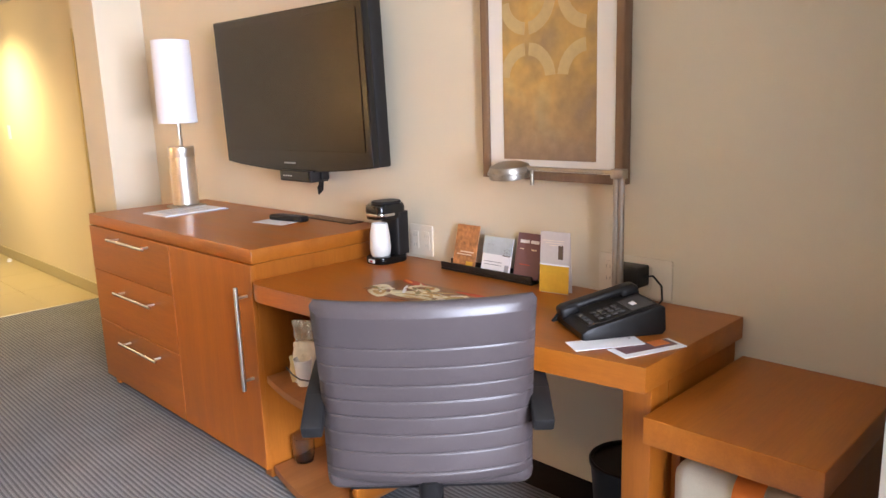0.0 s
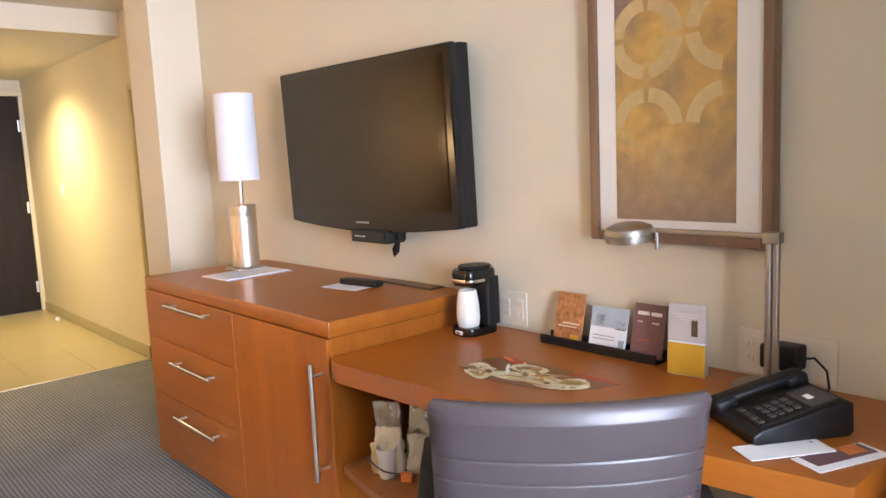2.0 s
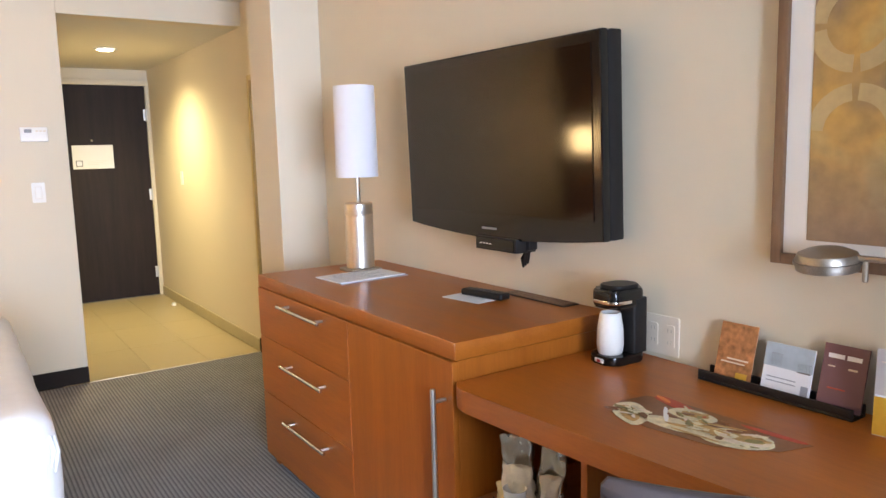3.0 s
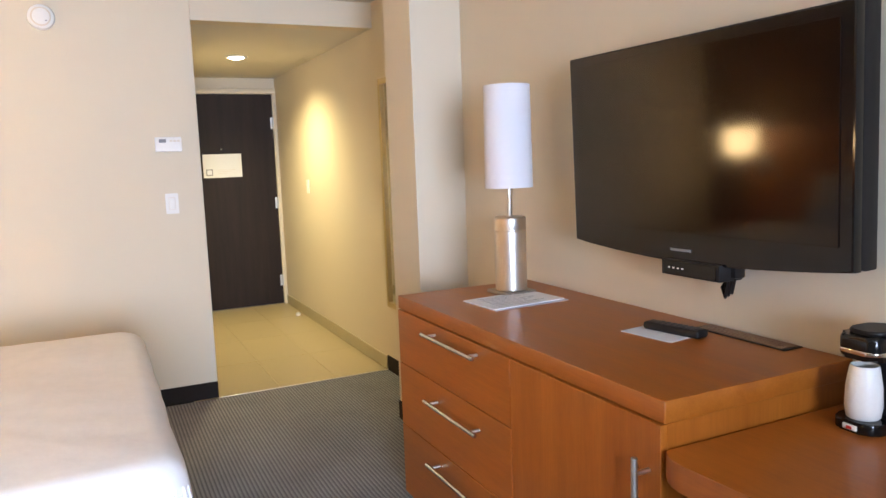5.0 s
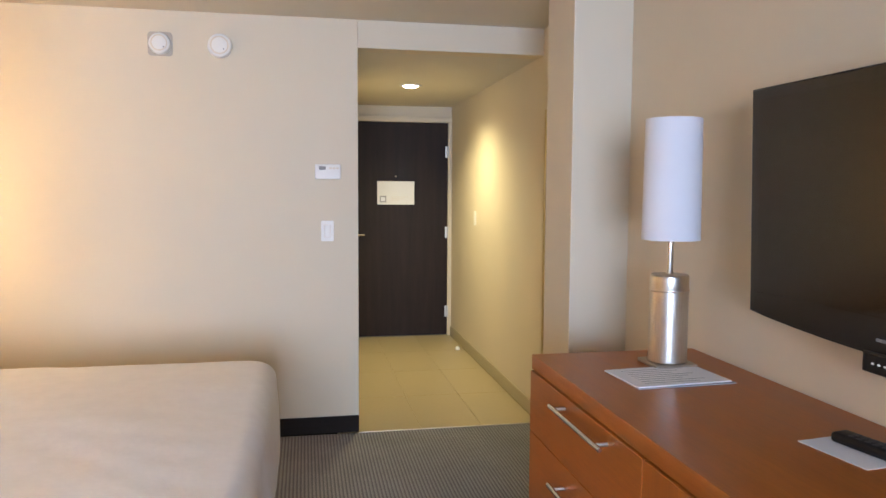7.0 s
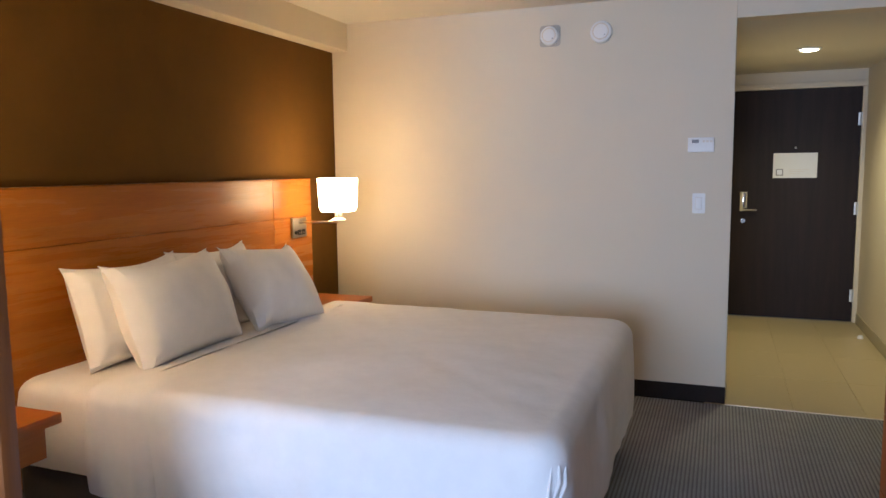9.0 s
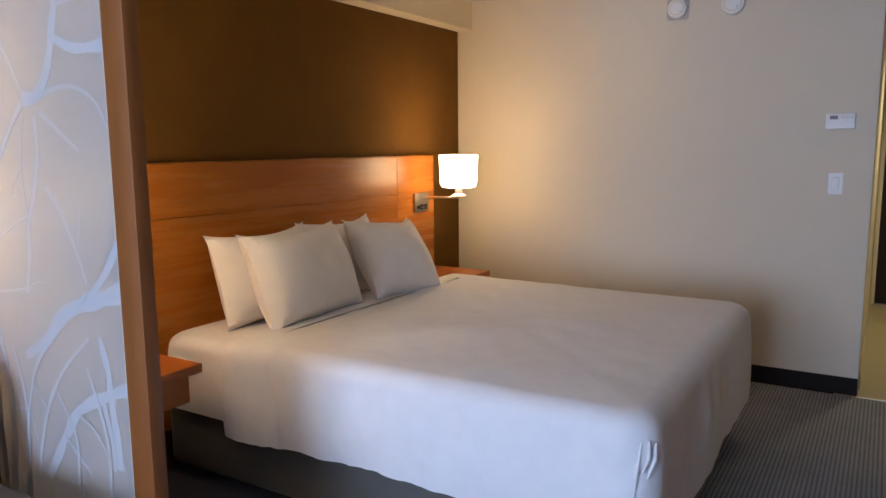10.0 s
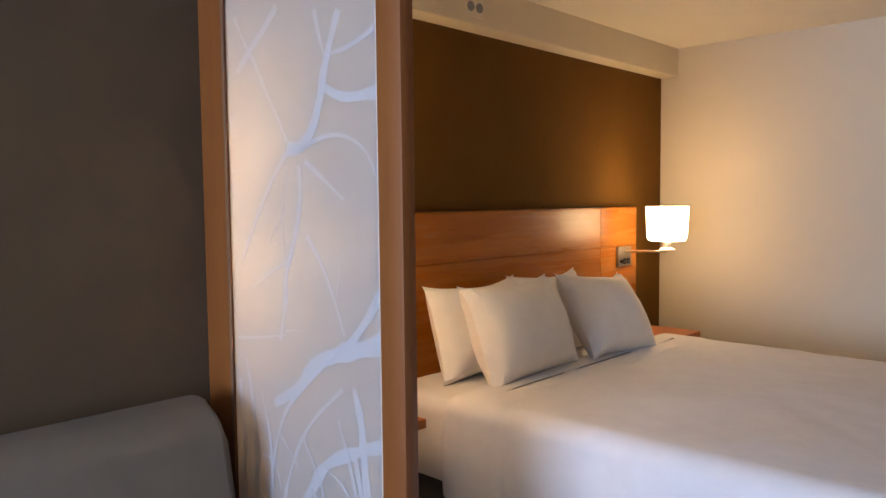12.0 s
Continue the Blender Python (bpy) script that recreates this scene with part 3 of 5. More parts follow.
# ---------------------------------------------------------------- television
def television():
    """Front towards -x; the lower rim bows down."""
    hang = pose(1.70, 2.862, 1.398, 0, -1.7, 2.0) @ Matrix.Translation((-1.69, -2.866, -1.40))   # turned and tipped a little on its bracket
    t = thing("television", hang, "black flat-screen television mounted on the wall", "television")
    y0, y1, z0, z1 = 2.352, 3.366, 1.094, 1.707
    low = [(y0 + (y1 - y0) * i / 14, z0 - 0.03 * math.sin(math.pi * i / 14)) for i in range(15)]
    out = [(-z, y) for y, z in low] + [(-z1, y1), (-z1, y0)]
    turn = Matrix(((0, 0, 1, 0), (0, 1, 0, 0), (-1, 0, 0, 0), (0, 0, 0, 1)))   # outline x -> -z, height -> x
    part("rear_housing", prism([(x * 1.0, y) for x, y in out], 1.722, 1.785, 0.012, None, turn), BLACK, t)
    part("bezel", prism(out, 1.690, 1.722, 0.006, None, turn), GLOSSBLACK, t)
    part("screen", box(1.6865, 1.6905, y0 + 0.036, y1 - 0.036, z0 + 0.058, z1 - 0.034, 0.001), SCREEN, t, "dark glossy screen", True)
    for i in range(8):
        part("logo_bar", box(1.6865, 1.6895, 2.838 + 0.010 * i, 2.845 + 0.010 * i, 1.097, 1.104), GREYKEY, t)
    part("wall_mount", box(1.785, 1.838, 2.70, 3.02, 1.25, 1.60, 0.004), BLACK, t)
    b = thing("cable_box", pose(0, 0, 0), "small black cable box hung under the television", "cable box")
    part("box_body", box(1.70, 1.79, 2.72, 2.945, 1.022, 1.070, 0.004), BLACK, b)
    part("box_front", box(1.697, 1.701, 2.73, 2.935, 1.027, 1.065, 0.001), GLOSSBLACK, b)
    for i in range(4):
        part("indicator", box(1.6955, 1.6975, 2.905 - 0.018 * i, 2.912 - 0.018 * i, 1.044, 1.048), WHITEP, b)
    for k in range(3):
        part("cable", tube([(1.765, 2.735 + 0.012 * k, 1.075), (1.76, 2.72 + 0.01 * k, 1.03), (1.765, 2.735 + 0.012 * k, 0.985 - 0.008 * k), (1.78, 2.765 + 0.01 * k, 0.992), (1.80, 2.775, 1.03), (1.82, 2.78, 1.10)], 0.0045, 7), BLACK, b)
    part("cable_clamp", box(1.745, 1.785, 2.705, 2.75, 1.03, 1.075, 0.006), BLACK, b)


television()


# ---------------------------------------------------------------- framed print
def ring_arc(cy, cz, r0, r1, a0, a1, lo, hi, n=12):
    """A flat arc of a printed ring, trimmed to the sheet's sides lo and hi (y, z pairs)."""
    bm = bmesh.new()
    rows = []
    for i in range(n + 1):
        t = radians(a0 + (a1 - a0) * i / n)
        pts = [(min(hi[0], max(lo[0], cy + r * math.cos(t))), min(hi[1], max(lo[1], cz + r * math.sin(t)))) for r in (r0, r1)]
        rows.append([bm.verts.new((x, y, z)) for x in (0.0, -0.0012) for y, z in pts])
    for p, q in zip(rows, rows[1:]):
        for i, j in ((0, 1), (1, 3), (3, 2), (2, 0)):
            bm.faces.new((p[i], p[j], q[j], q[i]))
    for e in (rows[0], rows[-1]):
        bm.faces.new((e[0], e[1], e[3], e[2]))
    return bm


def print_mat():
    m, n, l, b = base_mat("gold_print", 0.55)
    v = coords(n, l, (1, 1, 1))
    a, f = noise_tex(n, l, v, 5.5, 3, 0.5), noise_tex(n, l, v, 30, 3, 0.5)
    c = ramp(n, l, a, ((0.3, (0.22, 0.15, 0.12)), (0.45, (0.40, 0.24, 0.08)), (0.6, (0.55, 0.31, 0.075)), (0.75, (0.50, 0.36, 0.14))))
    sep, mr = n.new("ShaderNodeSeparateXYZ"), n.new("ShaderNodeMapRange")
    l.new(v, sep.inputs[0])
    l.new(sep.outputs[2], mr.inputs[0])
    mr.inputs[1].default_value, mr.inputs[2].default_value = 0.34, 0.05
    c = mix(n, l, c, mix(n, l, (0.28, 0.17, 0.08), (0.24, 0.17, 0.14), a), mr.outputs[0])
    c = mix(n, l, c, ramp(n, l, f, ((0.3, (0.8, 0.8, 0.8)), (0.7, (1.1, 1.1, 1.1)))), 0.7, "MULTIPLY")
    l.new(c, b.inputs["Base Color"])
    return m


def picture():
    y0, y1, z0, z1 = 1.345, 1.874, 1.078, 2.07
    p = thing("framed_print", pose(XW - 0.002, y0, z0), "framed gold and brown abstract print with interlocking rings", "picture")
    w, h, f = y1 - y0, z1 - z0, 0.027
    for a, b, c, d in ((0, f, 0, h), (w - f, w, 0, h), (f, w - f, 0, f), (f, w - f, h - f, h)):
        part("frame_rail", box(-0.042, 0, a, b, c, d, 0.003), FRAMEW, p)
    part("mat", box(-0.030, -0.004, f, w - f, f, h - f), MATB, p, "cream mat board")
    iy0, iy1, iz0, iz1 = 0.095, w - 0.085, 0.062, h - 0.080
    part("print", box(-0.032, -0.030, iy0, iy1, iz0, iz1), print_mat(), p, "golden brown abstract print")
    pale = paint("pale_ring_ink", (0.50, 0.35, 0.16), 0.6, 0.14, 40, 8, 0)
    # rings that all but touch, in two columns; the lowest row fades out below its middle
    wide, tall = iy1 - iy0, iz1 - iz0
    for y in (iy1 - 0.28 * wide, iy1 - 0.92 * wide):
        for row, z in enumerate((0.248, 0.487, 0.726)):
            for a0 in (5, 95, 185, 275):
                if row == 0 and a0 > 180:
                    continue
                mid = y + 0.10 * math.cos(radians(a0 + 40))
                if iy0 < mid < iy1:
                    part("ring_arc", ring_arc(y, iz0 + z, 0.070, 0.108, a0, a0 + 80, (iy0 + 0.001, iz0), (iy1 - 0.001, iz1 - 0.001)), pale, p, at=pose(-0.0322, 0, 0))
    return p


picture()


# ---------------------------------------------------------------- lamps on the furniture
def table_lamp():
    t = thing("table_lamp", pose(1.628, 3.705, 0.857), "brushed steel table lamp with a tall white drum shade", "lamp")
    part("foot_plate", box(-0.072, 0.072, -0.068, 0.068, 0, 0.014, 0.003), DULL, t)
    part("base", lathe(((0.058, 0.014), (0.062, 0.018), (0.062, 0.245), (0.0635, 0.247), (0.0635, 0.253), (0.062, 0.255), (0.062, 0.295), (0.058, 0.30)), 40), STEEL, t, "brushed steel cylinder")
    part("stem", lathe(((0.014, 0.30), (0.011, 0.305), (0.011, 0.44), (0.011, 0.45)), 20), STEEL, t)
    sh = bmesh.new()
    lathe(((0.092, 0.412), (0.0925, 0.415), (0.0885, 0.797), (0.088, 0.80), (0.086, 0.80), (0.090, 0.413)), 48, sh)
    part("shade", sh, SHADE_OFF, t, "white fabric drum shade")


def desk_lamp():
    t = thing("desk_lamp", pose(1.735, 1.312, 0.75) @ Matrix.Diagonal((1, 1, 0.975, 1)), "brushed steel desk lamp with a swing arm", "lamp")
    part("base", lathe(((0.085, 0), (0.09, 0.004), (0.09, 0.012), (0.086, 0.016), (0.02, 0.018), (0.014, 0.022)), 40, None, pose(0, 0, 0)), DULL, t)
    for s in (-0.0085, 0.0085):
        part("pole", rod((0, s, 0.015), (0, s, 0.388), 0.0085, 14), DULL, t)
    part("elbow", box(-0.014, 0.014, -0.02, 0.02, 0.365, 0.392, 0.003), DULL, t)
    part("arm", box(-0.008, 0.008, 0.0, 0.335, 0.376, 0.388, 0.003), DULL, t)
    hd = part("head", lathe(((0.058, -0.034), (0.064, -0.033), (0.066, -0.010), (0.060, 0.004), (0.04, 0.013), (0.01, 0.016)), 40, None, pose(-0.015, 0.375, 0.385, 0, -6, 0)), DULL, t, "round polished lamp head")
    part("head_ring", lathe(((0.0655, -0.020), (0.069, -0.019), (0.069, -0.013), (0.0655, -0.012)), 40, None, pose(-0.015, 0.375, 0.385, 0, -6, 0)), DULL, hd)
    part("switch_stem", rod((0, 0.30, 0.33), (0, 0.30, 0.378), 0.006, 10), DULL, t)


table_lamp()
desk_lamp()


# ---------------------------------------------------------------- bed, pillows, headboard
def soft_block(x0, x1, y0, y1, top, hem, radius, corner, n=30, seed=1, wrinkle=0.006, crown=0.02, ripple=0.0):
    """A draped block: rounded rectangle rings from the hem over the edge to the middle. hem gives its height at a point."""
    bm = bmesh.new()
    def ring(inset, z_of, k):
        w, h = x1 - x0 - 2 * inset, y1 - y0 - 2 * inset
        r = max(0.015, min(corner - inset * 0.6, min(w, h) / 2 - 0.004))
        pts = []
        cx, cy = (x0 + x1) / 2, (y0 + y1) / 2
        for sx, sy, a in ((1, 1, 0), (-1, 1, 90), (-1, -1, 180), (1, -1, 270)):
            for i in range(9):
                t = radians(a + 90 * i / 8)
                pts.append((cx + sx * (w / 2 - r) + r * math.cos(t), cy + sy * (h / 2 - r) + r * math.sin(t)))
            # run along the next side
            nx = {0: (-1, 1), 90: (-1, -1), 180: (1, -1), 270: (1, 1)}[a]
            t1 = radians(a + 90)
            p = pts[-1]
            q = (cx + nx[0] * (w / 2 - r) + r * math.cos(t1), cy + nx[1] * (h / 2 - r) + r * math.sin(t1))
            for i in range(1, n):
                pts.append((p[0] + (q[0] - p[0]) * i / n, p[1] + (q[1] - p[1]) * i / n))
        out = []
        for x, y in pts:
            z = z_of(x, y)
            q = Vector((x * 2.2 + seed, y * 2.2, z * 1.1))
            wv = noise.noise(q * 1.3) * wrinkle + noise.noise(q * 4.1) * wrinkle * 0.45
            if k > 1:
                drop = max(0.0, min(1.0, (top - radius - z) / 0.25))
                wv += ripple * drop * (math.sin(x * 47 + 9 * noise.noise(Vector((x * 3, seed, 0)))) + 0.5 * math.sin(x * 91 + y * 40))
            dx, dy = x - cx, y - cy
            L = math.hypot(dx, dy) or 1
            out.append(bm.verts.new((x + wv * dx / L * k, y + wv * dy / L * k, z + wv * (1 - k) * 0.8)))
        return out
    rings = []
    for i in range(9):
        f = i / 9
        rings.append(ring(-0.012 * math.sin(math.pi * f), lambda x, y: hem(x, y) + (top - radius - hem(x, y)) * f, 1.6))
    for i in range(8):
        t = radians(90 * i / 7)
        rings.append(ring(radius * (1 - math.cos(t)), lambda x, y: top - radius + radius * math.sin(t), 0.7))
    m = min(x1 - x0, y1 - y0) / 2
    for f in (0.14, 0.2, 0.28, 0.38, 0.5, 0.62, 0.74, 0.86, 0.95):
        rings.append(ring(radius + (m - radius) * f, lambda x, y: top + crown * min(1, f * 1.6) , 0.0))
    k = len(rings[0])
    for a, b in zip(rings, rings[1:]):
        for i in range(k):
            bm.faces.new((a[i], a[(i + 1) % k], b[(i + 1) % k], b[i]))
    bm.faces.new(rings[-1])
    return bm


def pillow_mesh(w, h, t, seed, ear):
    bm, n = bmesh.new(), 22
    g = {}
    for s in (1, -1):
        for i in range(n + 1):
            for j in range(n + 1):
                u, v = -1 + 2 * i / n, -1 + 2 * j / n
                rim = i in (0, n) or j in (0, n)
                if s < 0 and rim:
                    g[s, i, j] = g[1, i, j]
                    continue
                x = w / 2 * u * (0.985 - ear + ear * v ** 4 + 0.02 * v * v)
                z = h / 2 * v * (0.985 - ear + ear * u ** 4 + 0.02 * u * u)
                d = t / 2 * ((1 - u * u) * (1 - v * v)) ** 0.42
                d += noise.noise(Vector((u * 1.7 + seed, v * 1.7, s))) * 0.018 * (1 - u * u) * (1 - v * v)
                x += noise.noise(Vector((u + seed * 3, v, 2))) * 0.014
                z += noise.noise(Vector((u, v + seed * 3, 5))) * 0.014
                z -= 0.02 * (1 - u * u) * (v > 0) * v
                g[s, i, j] = bm.verts.new((x, s * d, z))
    for s in (1, -1):
        for i in range(n):
            for j in range(n):
                bm.faces.new((g[s, i, j], g[s, i + 1, j], g[s, i + 1, j + 1], g[s, i, j + 1]))
    return bm


BY0, BY1 = 3.085, 4.85
bed = thing("bed", pose(0, 0, 0), "large bed made up with white linen on a grey upholstered base", "bed")
part("bed_base", box(-1.762, 0.24, BY0 + 0.06, BY1 - 0.06, 0.06, 0.34, 0.03, 3), SKIRT, bed, "grey-brown upholstered bed base")
for x in (-1.6, 0.1):
    for y in (BY0 + 0.16, BY1 - 0.16):
        part("leg", box(x - 0.03, x + 0.03, y - 0.03, y + 0.03, 0, 0.06, 0.004), BLACK, bed)
part("mattress", soft_block(-1.758, 0.25, BY0 + 0.03, BY1 - 0.03, 0.640, lambda x, y: 0.33, 0.06, 0.10, 30, 7, 0.004, 0.008), LINEN, bed, "white fitted sheet over the mattress")
part("duvet", soft_block(-1.30, 0.335, BY0, BY1, 0.674, lambda x, y: 0.30 - 0.09 * max(0, min(1, (x + 0.1) / 0.4)) + 0.003 * math.sin(x * 9), 0.075, 0.10, 60, 2, 0.012, 0.010, 0.0012), LINEN, bed, "smooth white duvet hanging over the sides")
part("folded_sheet", soft_block(-1.36, -1.02, BY0 - 0.009, BY1 + 0.008, 0.678, lambda x, y: 0.290 + 0.006 * math.sin(x * 22), 0.07, 0.06, 60, 5, 0.009, 0.004, 0.0016), LINEN, bed, "turned-down white top sheet")
for pts, r in ((((0.300, BY0 + 0.027, 0.60), (0.296, BY0, 0.52), (0.290, BY0 - 0.005, 0.40), (0.286, BY0 - 0.003, 0.24)), 0.006), (((0.318, BY0 + 0.04, 0.60), (0.322, BY0 + 0.02, 0.56), (0.312, BY0 + 0.005, 0.52)), 0.008), (((0.330, BY0 + 0.065, 0.59), (0.334, BY0 + 0.04, 0.55), (0.322, BY0 + 0.017, 0.50)), 0.008)):
    part("corner_fold", tube(pts, r, 8, None, [r * f for f in ((0.5, 1, 0.9, 0.5) if len(pts) == 4 else (0.4, 1, 0.4))]), LINEN, bed)
for w, h, t, x, y, z, lean, turn, sd, ear in ((0.64, 0.45, 0.28, -1.365, 3.605, 0.856, -24, 92, 1, 0.085), (0.51, 0.45, 0.28, -1.325, 4.235, 0.850, -25, 84, 2, 0.10),
                                              (0.62, 0.42, 0.22, -1.575, 3.590, 0.846, -17, 90, 3, 0.06), (0.58, 0.42, 0.22, -1.575, 4.130, 0.846, -17, 90, 4, 0.06)):
    p = part("pillow", pillow_mesh(w, h, t, sd, ear), PILLOWC, None, "", False, pose(x, y, z, 0, 0, turn) @ pose(0, 0, 0, lean, 0, 0) @ Matrix(((1, 0, 0.22 if sd == 2 else 0.0, 0), (0, 1, 0, 0), (0.13 if sd == 2 else 0.0, 0, 1, 0), (0, 0, 0, 1))))
    tagged(p, "plump white cotton pillow propped against the headboard", "pillow", "pillows on the bed")

hb = thing("headboard", pose(0, 0, 0), "long cherry veneer headboard panel behind the bed", "headboard")
HY0, HY1 = 2.37, 5.335
part("backing", box(XB, -1.778, HY0 + 0.004, HY1 - 0.004, 0.20, 1.346, 0.002), HEADW, hb)
for a, b in ((HY0, 2.959), (2.961, 4.909), (4.911, HY1)):
    part("upper_panel", box(-1.7775, -1.765, a, b, 1.119, 1.348, 0.0012, 1), HEADW, hb)
    part("lower_panel", box(-1.7775, -1.765, a, b, 0.20, 1.117, 0.0012, 1), HEADW, hb)
part("cap_rail", box(XB, -1.767, HY0, HY1, 1.349, 1.354, 0.001, 1), HEADW, hb)


def nightstand(y0, y1):
    n = thing("nightstand", pose(0, 0, 0), "cherry veneer bedside table fixed beside the bed", "nightstand", "bedside tables")
    part("top", box(-1.763, -1.318, y0, y1, 0.582, 0.617, 0.003), WOODY, n)
    part("drawer_box", box(-1.763, -1.375, y0 + 0.03, y1 - 0.03, 0.46, 0.581, 0.003), WOODY, n)
    part("drawer_front", box(-1.374, -1.362, y0 + 0.03, y1 - 0.03, 0.465, 0.575, 0.002), WOODY, n)
    part("back_leg", box(-1.763, -1.72, y0 + 0.04, y1 - 0.04, 0.0, 0.459, 0.003), WOODZ, n)
    return n


nightstand(2.52, 2.975)
nightstand(4.885, 5.295)


def sconce(y):
    s = thing("wall_sconce", pose(-1.765, y, 1.05), "lit bedside wall lamp with a white drum shade", "wall lamp", "bedside lamps")
    part("wall_plate", box(0, 0.018, -0.080, 0.080, -0.060, 0.062, 0.004), DULL, s)
    part("switch_knob", rod((0.018, -0.052, -0.028), (0.030, -0.052, -0.028), 0.011), BLACK, s)
    for a in (-0.026, 0.022):
        face = part("socket_face", box(0.018, 0.021, a, a + 0.036, -0.046, -0.012, 0.001), BLACK, s)
        part("socket_rim", box(0.021, 0.0225, a + 0.006, a + 0.030, -0.034, -0.030), DULL, face)
    part("arm", tube([(0.015, 0.0, 0.03), (0.1, 0.0, 0.036), (0.292, 0.0, 0.04)], 0.007, 10), STEEL, s)
    part("cup", lathe(((0.045, 0.045), (0.048, 0.05), (0.024, 0.062), (0.022, 0.105), (0.026, 0.11)), 24, None, pose(0.292, 0.0, 0.004)), STEEL, s)
    sh = bmesh.new()
    lathe(((0.085, 0.100), (0.104, 0.104), (0.114, 0.122), (0.122, 0.292), (0.121, 0.302), (0.117, 0.302), (0.110, 0.124), (0.083, 0.106)), 40, sh, pose(0.292, 0.0, 0.004))
    o = part("shade", sh, SHADE_ON, s, "glowing white drum shade")
    return s


sconce(5.165)
sconce(2.665)


# ---------------------------------------------------------------- glazed screen between bed and sofa
screen = thing("room_divider", pose(0, 0, 0), "cherry framed room divider with a frosted branch-pattern panel", "room divider")
PX0, PX1 = -1.515, -0.817                                        # clear width of the panel
for a, b in ((XS + 0.002, PX0), (PX1, -0.732)):
    part("stile", box(a, b, 2.313, 2.356, 0.002, ZC - 0.002, 0.003), DIVW, screen)
part("stile_bead", box(PX0, PX0 + 0.012, 2.308, 2.3125, 0.1, 2.3, 0.001), FRAMEW, screen)
for a, b in ((0.002, 0.09), (2.32, ZC - 0.002)):
    part("rail", box(PX0 + 0.0005, PX1 - 0.0005, 2.313, 2.356, a, b, 0.003), WOODX, screen)
glass = part("frosted_panel", box(PX0 + 0.001, PX1 - 0.001, 2.324, 2.334, 0.091, 2.319), PANEL, screen, "translucent frosted panel")
part("edge_strip", box(PX1 - 0.0075, PX1 - 0.001, 2.318, 2.3235, 0.091, 2.319), CREAM, screen)


LAYERS = []


def branch(pts, r0, r1):
    """One flat inlaid branch, widest at its foot; x along the panel, z up."""
    layer = len(LAYERS)
    LAYERS.append(pts)
    bm = bmesh.new()
    k = len(pts)
    fine = []
    for i in range((k - 1) * 5 + 1):
        f = i / 5
        a = min(int(f), k - 2)
        p = [Vector((*pts[max(0, min(k - 1, a + d))], 0)) for d in (-1, 0, 1, 2)]
        t = f - a
        fine.append(0.5 * (2 * p[1] + (p[2] - p[0]) * t + (2 * p[0] - 5 * p[1] + 4 * p[2] - p[3]) * t * t + (3 * p[1] - p[0] - 3 * p[2] + p[3]) * t ** 3))
    rows = []
    for i, p in enumerate(fine):
        d = (fine[min(i + 1, len(fine) - 1)] - fine[max(i - 1, 0)]).normalized()
        nrm = Vector((-d.y, d.x, 0))
        w = (1.45 if r0 + r1 > 0.012 else 1.25) * (r0 + (r1 - r0) * i / (len(fine) - 1))
        w *= 1 + 0.45 * noise.noise(Vector((p.x * 14, p.y * 14, layer)))
        rows.append([bm.verts.new((q.x, y, q.y)) for y in (0.0, -0.0004) for q in (p - nrm * w, p + nrm * w)])
    for p, q in zip(rows, rows[1:]):
        for i, j in ((0, 1), (1, 3), (3, 2), (2, 0)):
            bm.faces.new((p[i], p[j], q[j], q[i]))
    for e in (rows[0], rows[-1]):
        bm.faces.new((e[0], e[1], e[3], e[2]))
    return part("branch", bm, TWIG, glass, at=pose(PX0, 2.3237 - 0.0001 * layer, 0) @ Matrix.Diagonal((0.91, 1, 0.96, 1)))


# points across the panel and up it; half widths at the two ends
branch(((0.40, 1.57), (0.40, 1.46), (0.36, 1.34), (0.32, 1.25), (0.31, 1.16), (0.28, 1.05)), 0.0070, 0.0055)
branch(((0.34, 1.29), (0.25, 1.26), (0.13, 1.20)), 0.0039, 0.0016)
branch(((0.34, 1.57), (0.31, 1.46), (0.31, 1.34), (0.32, 1.29)), 0.0023, 0.0016)
branch(((0.43, 1.37), (0.50, 1.29), (0.56, 1.19), (0.60, 1.10)), 0.0063, 0.0039)
branch(((0.57, 1.21), (0.59, 1.31)), 0.0023, 0.0016)
branch(((0.34, 1.64), (0.29, 1.72), (0.23, 1.80), (0.17, 1.89), (0.12, 1.95), (0.06, 2.04)), 0.0047, 0.0039)
branch(((0.07, 1.87), (0.14, 1.92), (0.22, 1.97), (0.30, 2.03)), 0.0070, 0.0078)
branch(((0.34, 1.62), (0.41, 1.62), (0.47, 1.67), (0.51, 1.75), (0.53, 1.82), (0.57, 1.91), (0.60, 1.97)), 0.0141, 0.0086)
branch(((0.52, 1.78), (0.62, 1.74), (0.76, 1.74)), 0.0070, 0.0102)
branch(((0.55, 1.86), (0.65, 1.87), (0.75, 1.90)), 0.0039, 0.0063)
branch(((0.54, 1.85), (0.51, 1.92), (0.49, 1.99)), 0.0039, 0.0063)
branch(((0.40, 1.61), (0.51, 1.64), (0.61, 1.64), (0.70, 1.60), (0.75, 1.53)), 0.0055, 0.0031)
branch(((0.43, 1.58), (0.53, 1.52), (0.61, 1.47)), 0.0070, 0.0031)
branch(((0.34, 1.61), (0.24, 1.51), (0.16, 1.41), (0.07, 1.28)), 0.0078, 0.0039)
branch(((0.03, 1.03), (0.19, 1.05), (0.31, 1.07)), 0.0039, 0.0023)
branch(((0.24, 0.85), (0.37, 0.92), (0.46, 1.00), (0.59, 1.05), (0.71, 1.08), (0.77, 1.10)), 0.0094, 0.0203)
branch(((0.59, 1.05), (0.69, 1.14), (0.77, 1.24)), 0.0063, 0.0109)
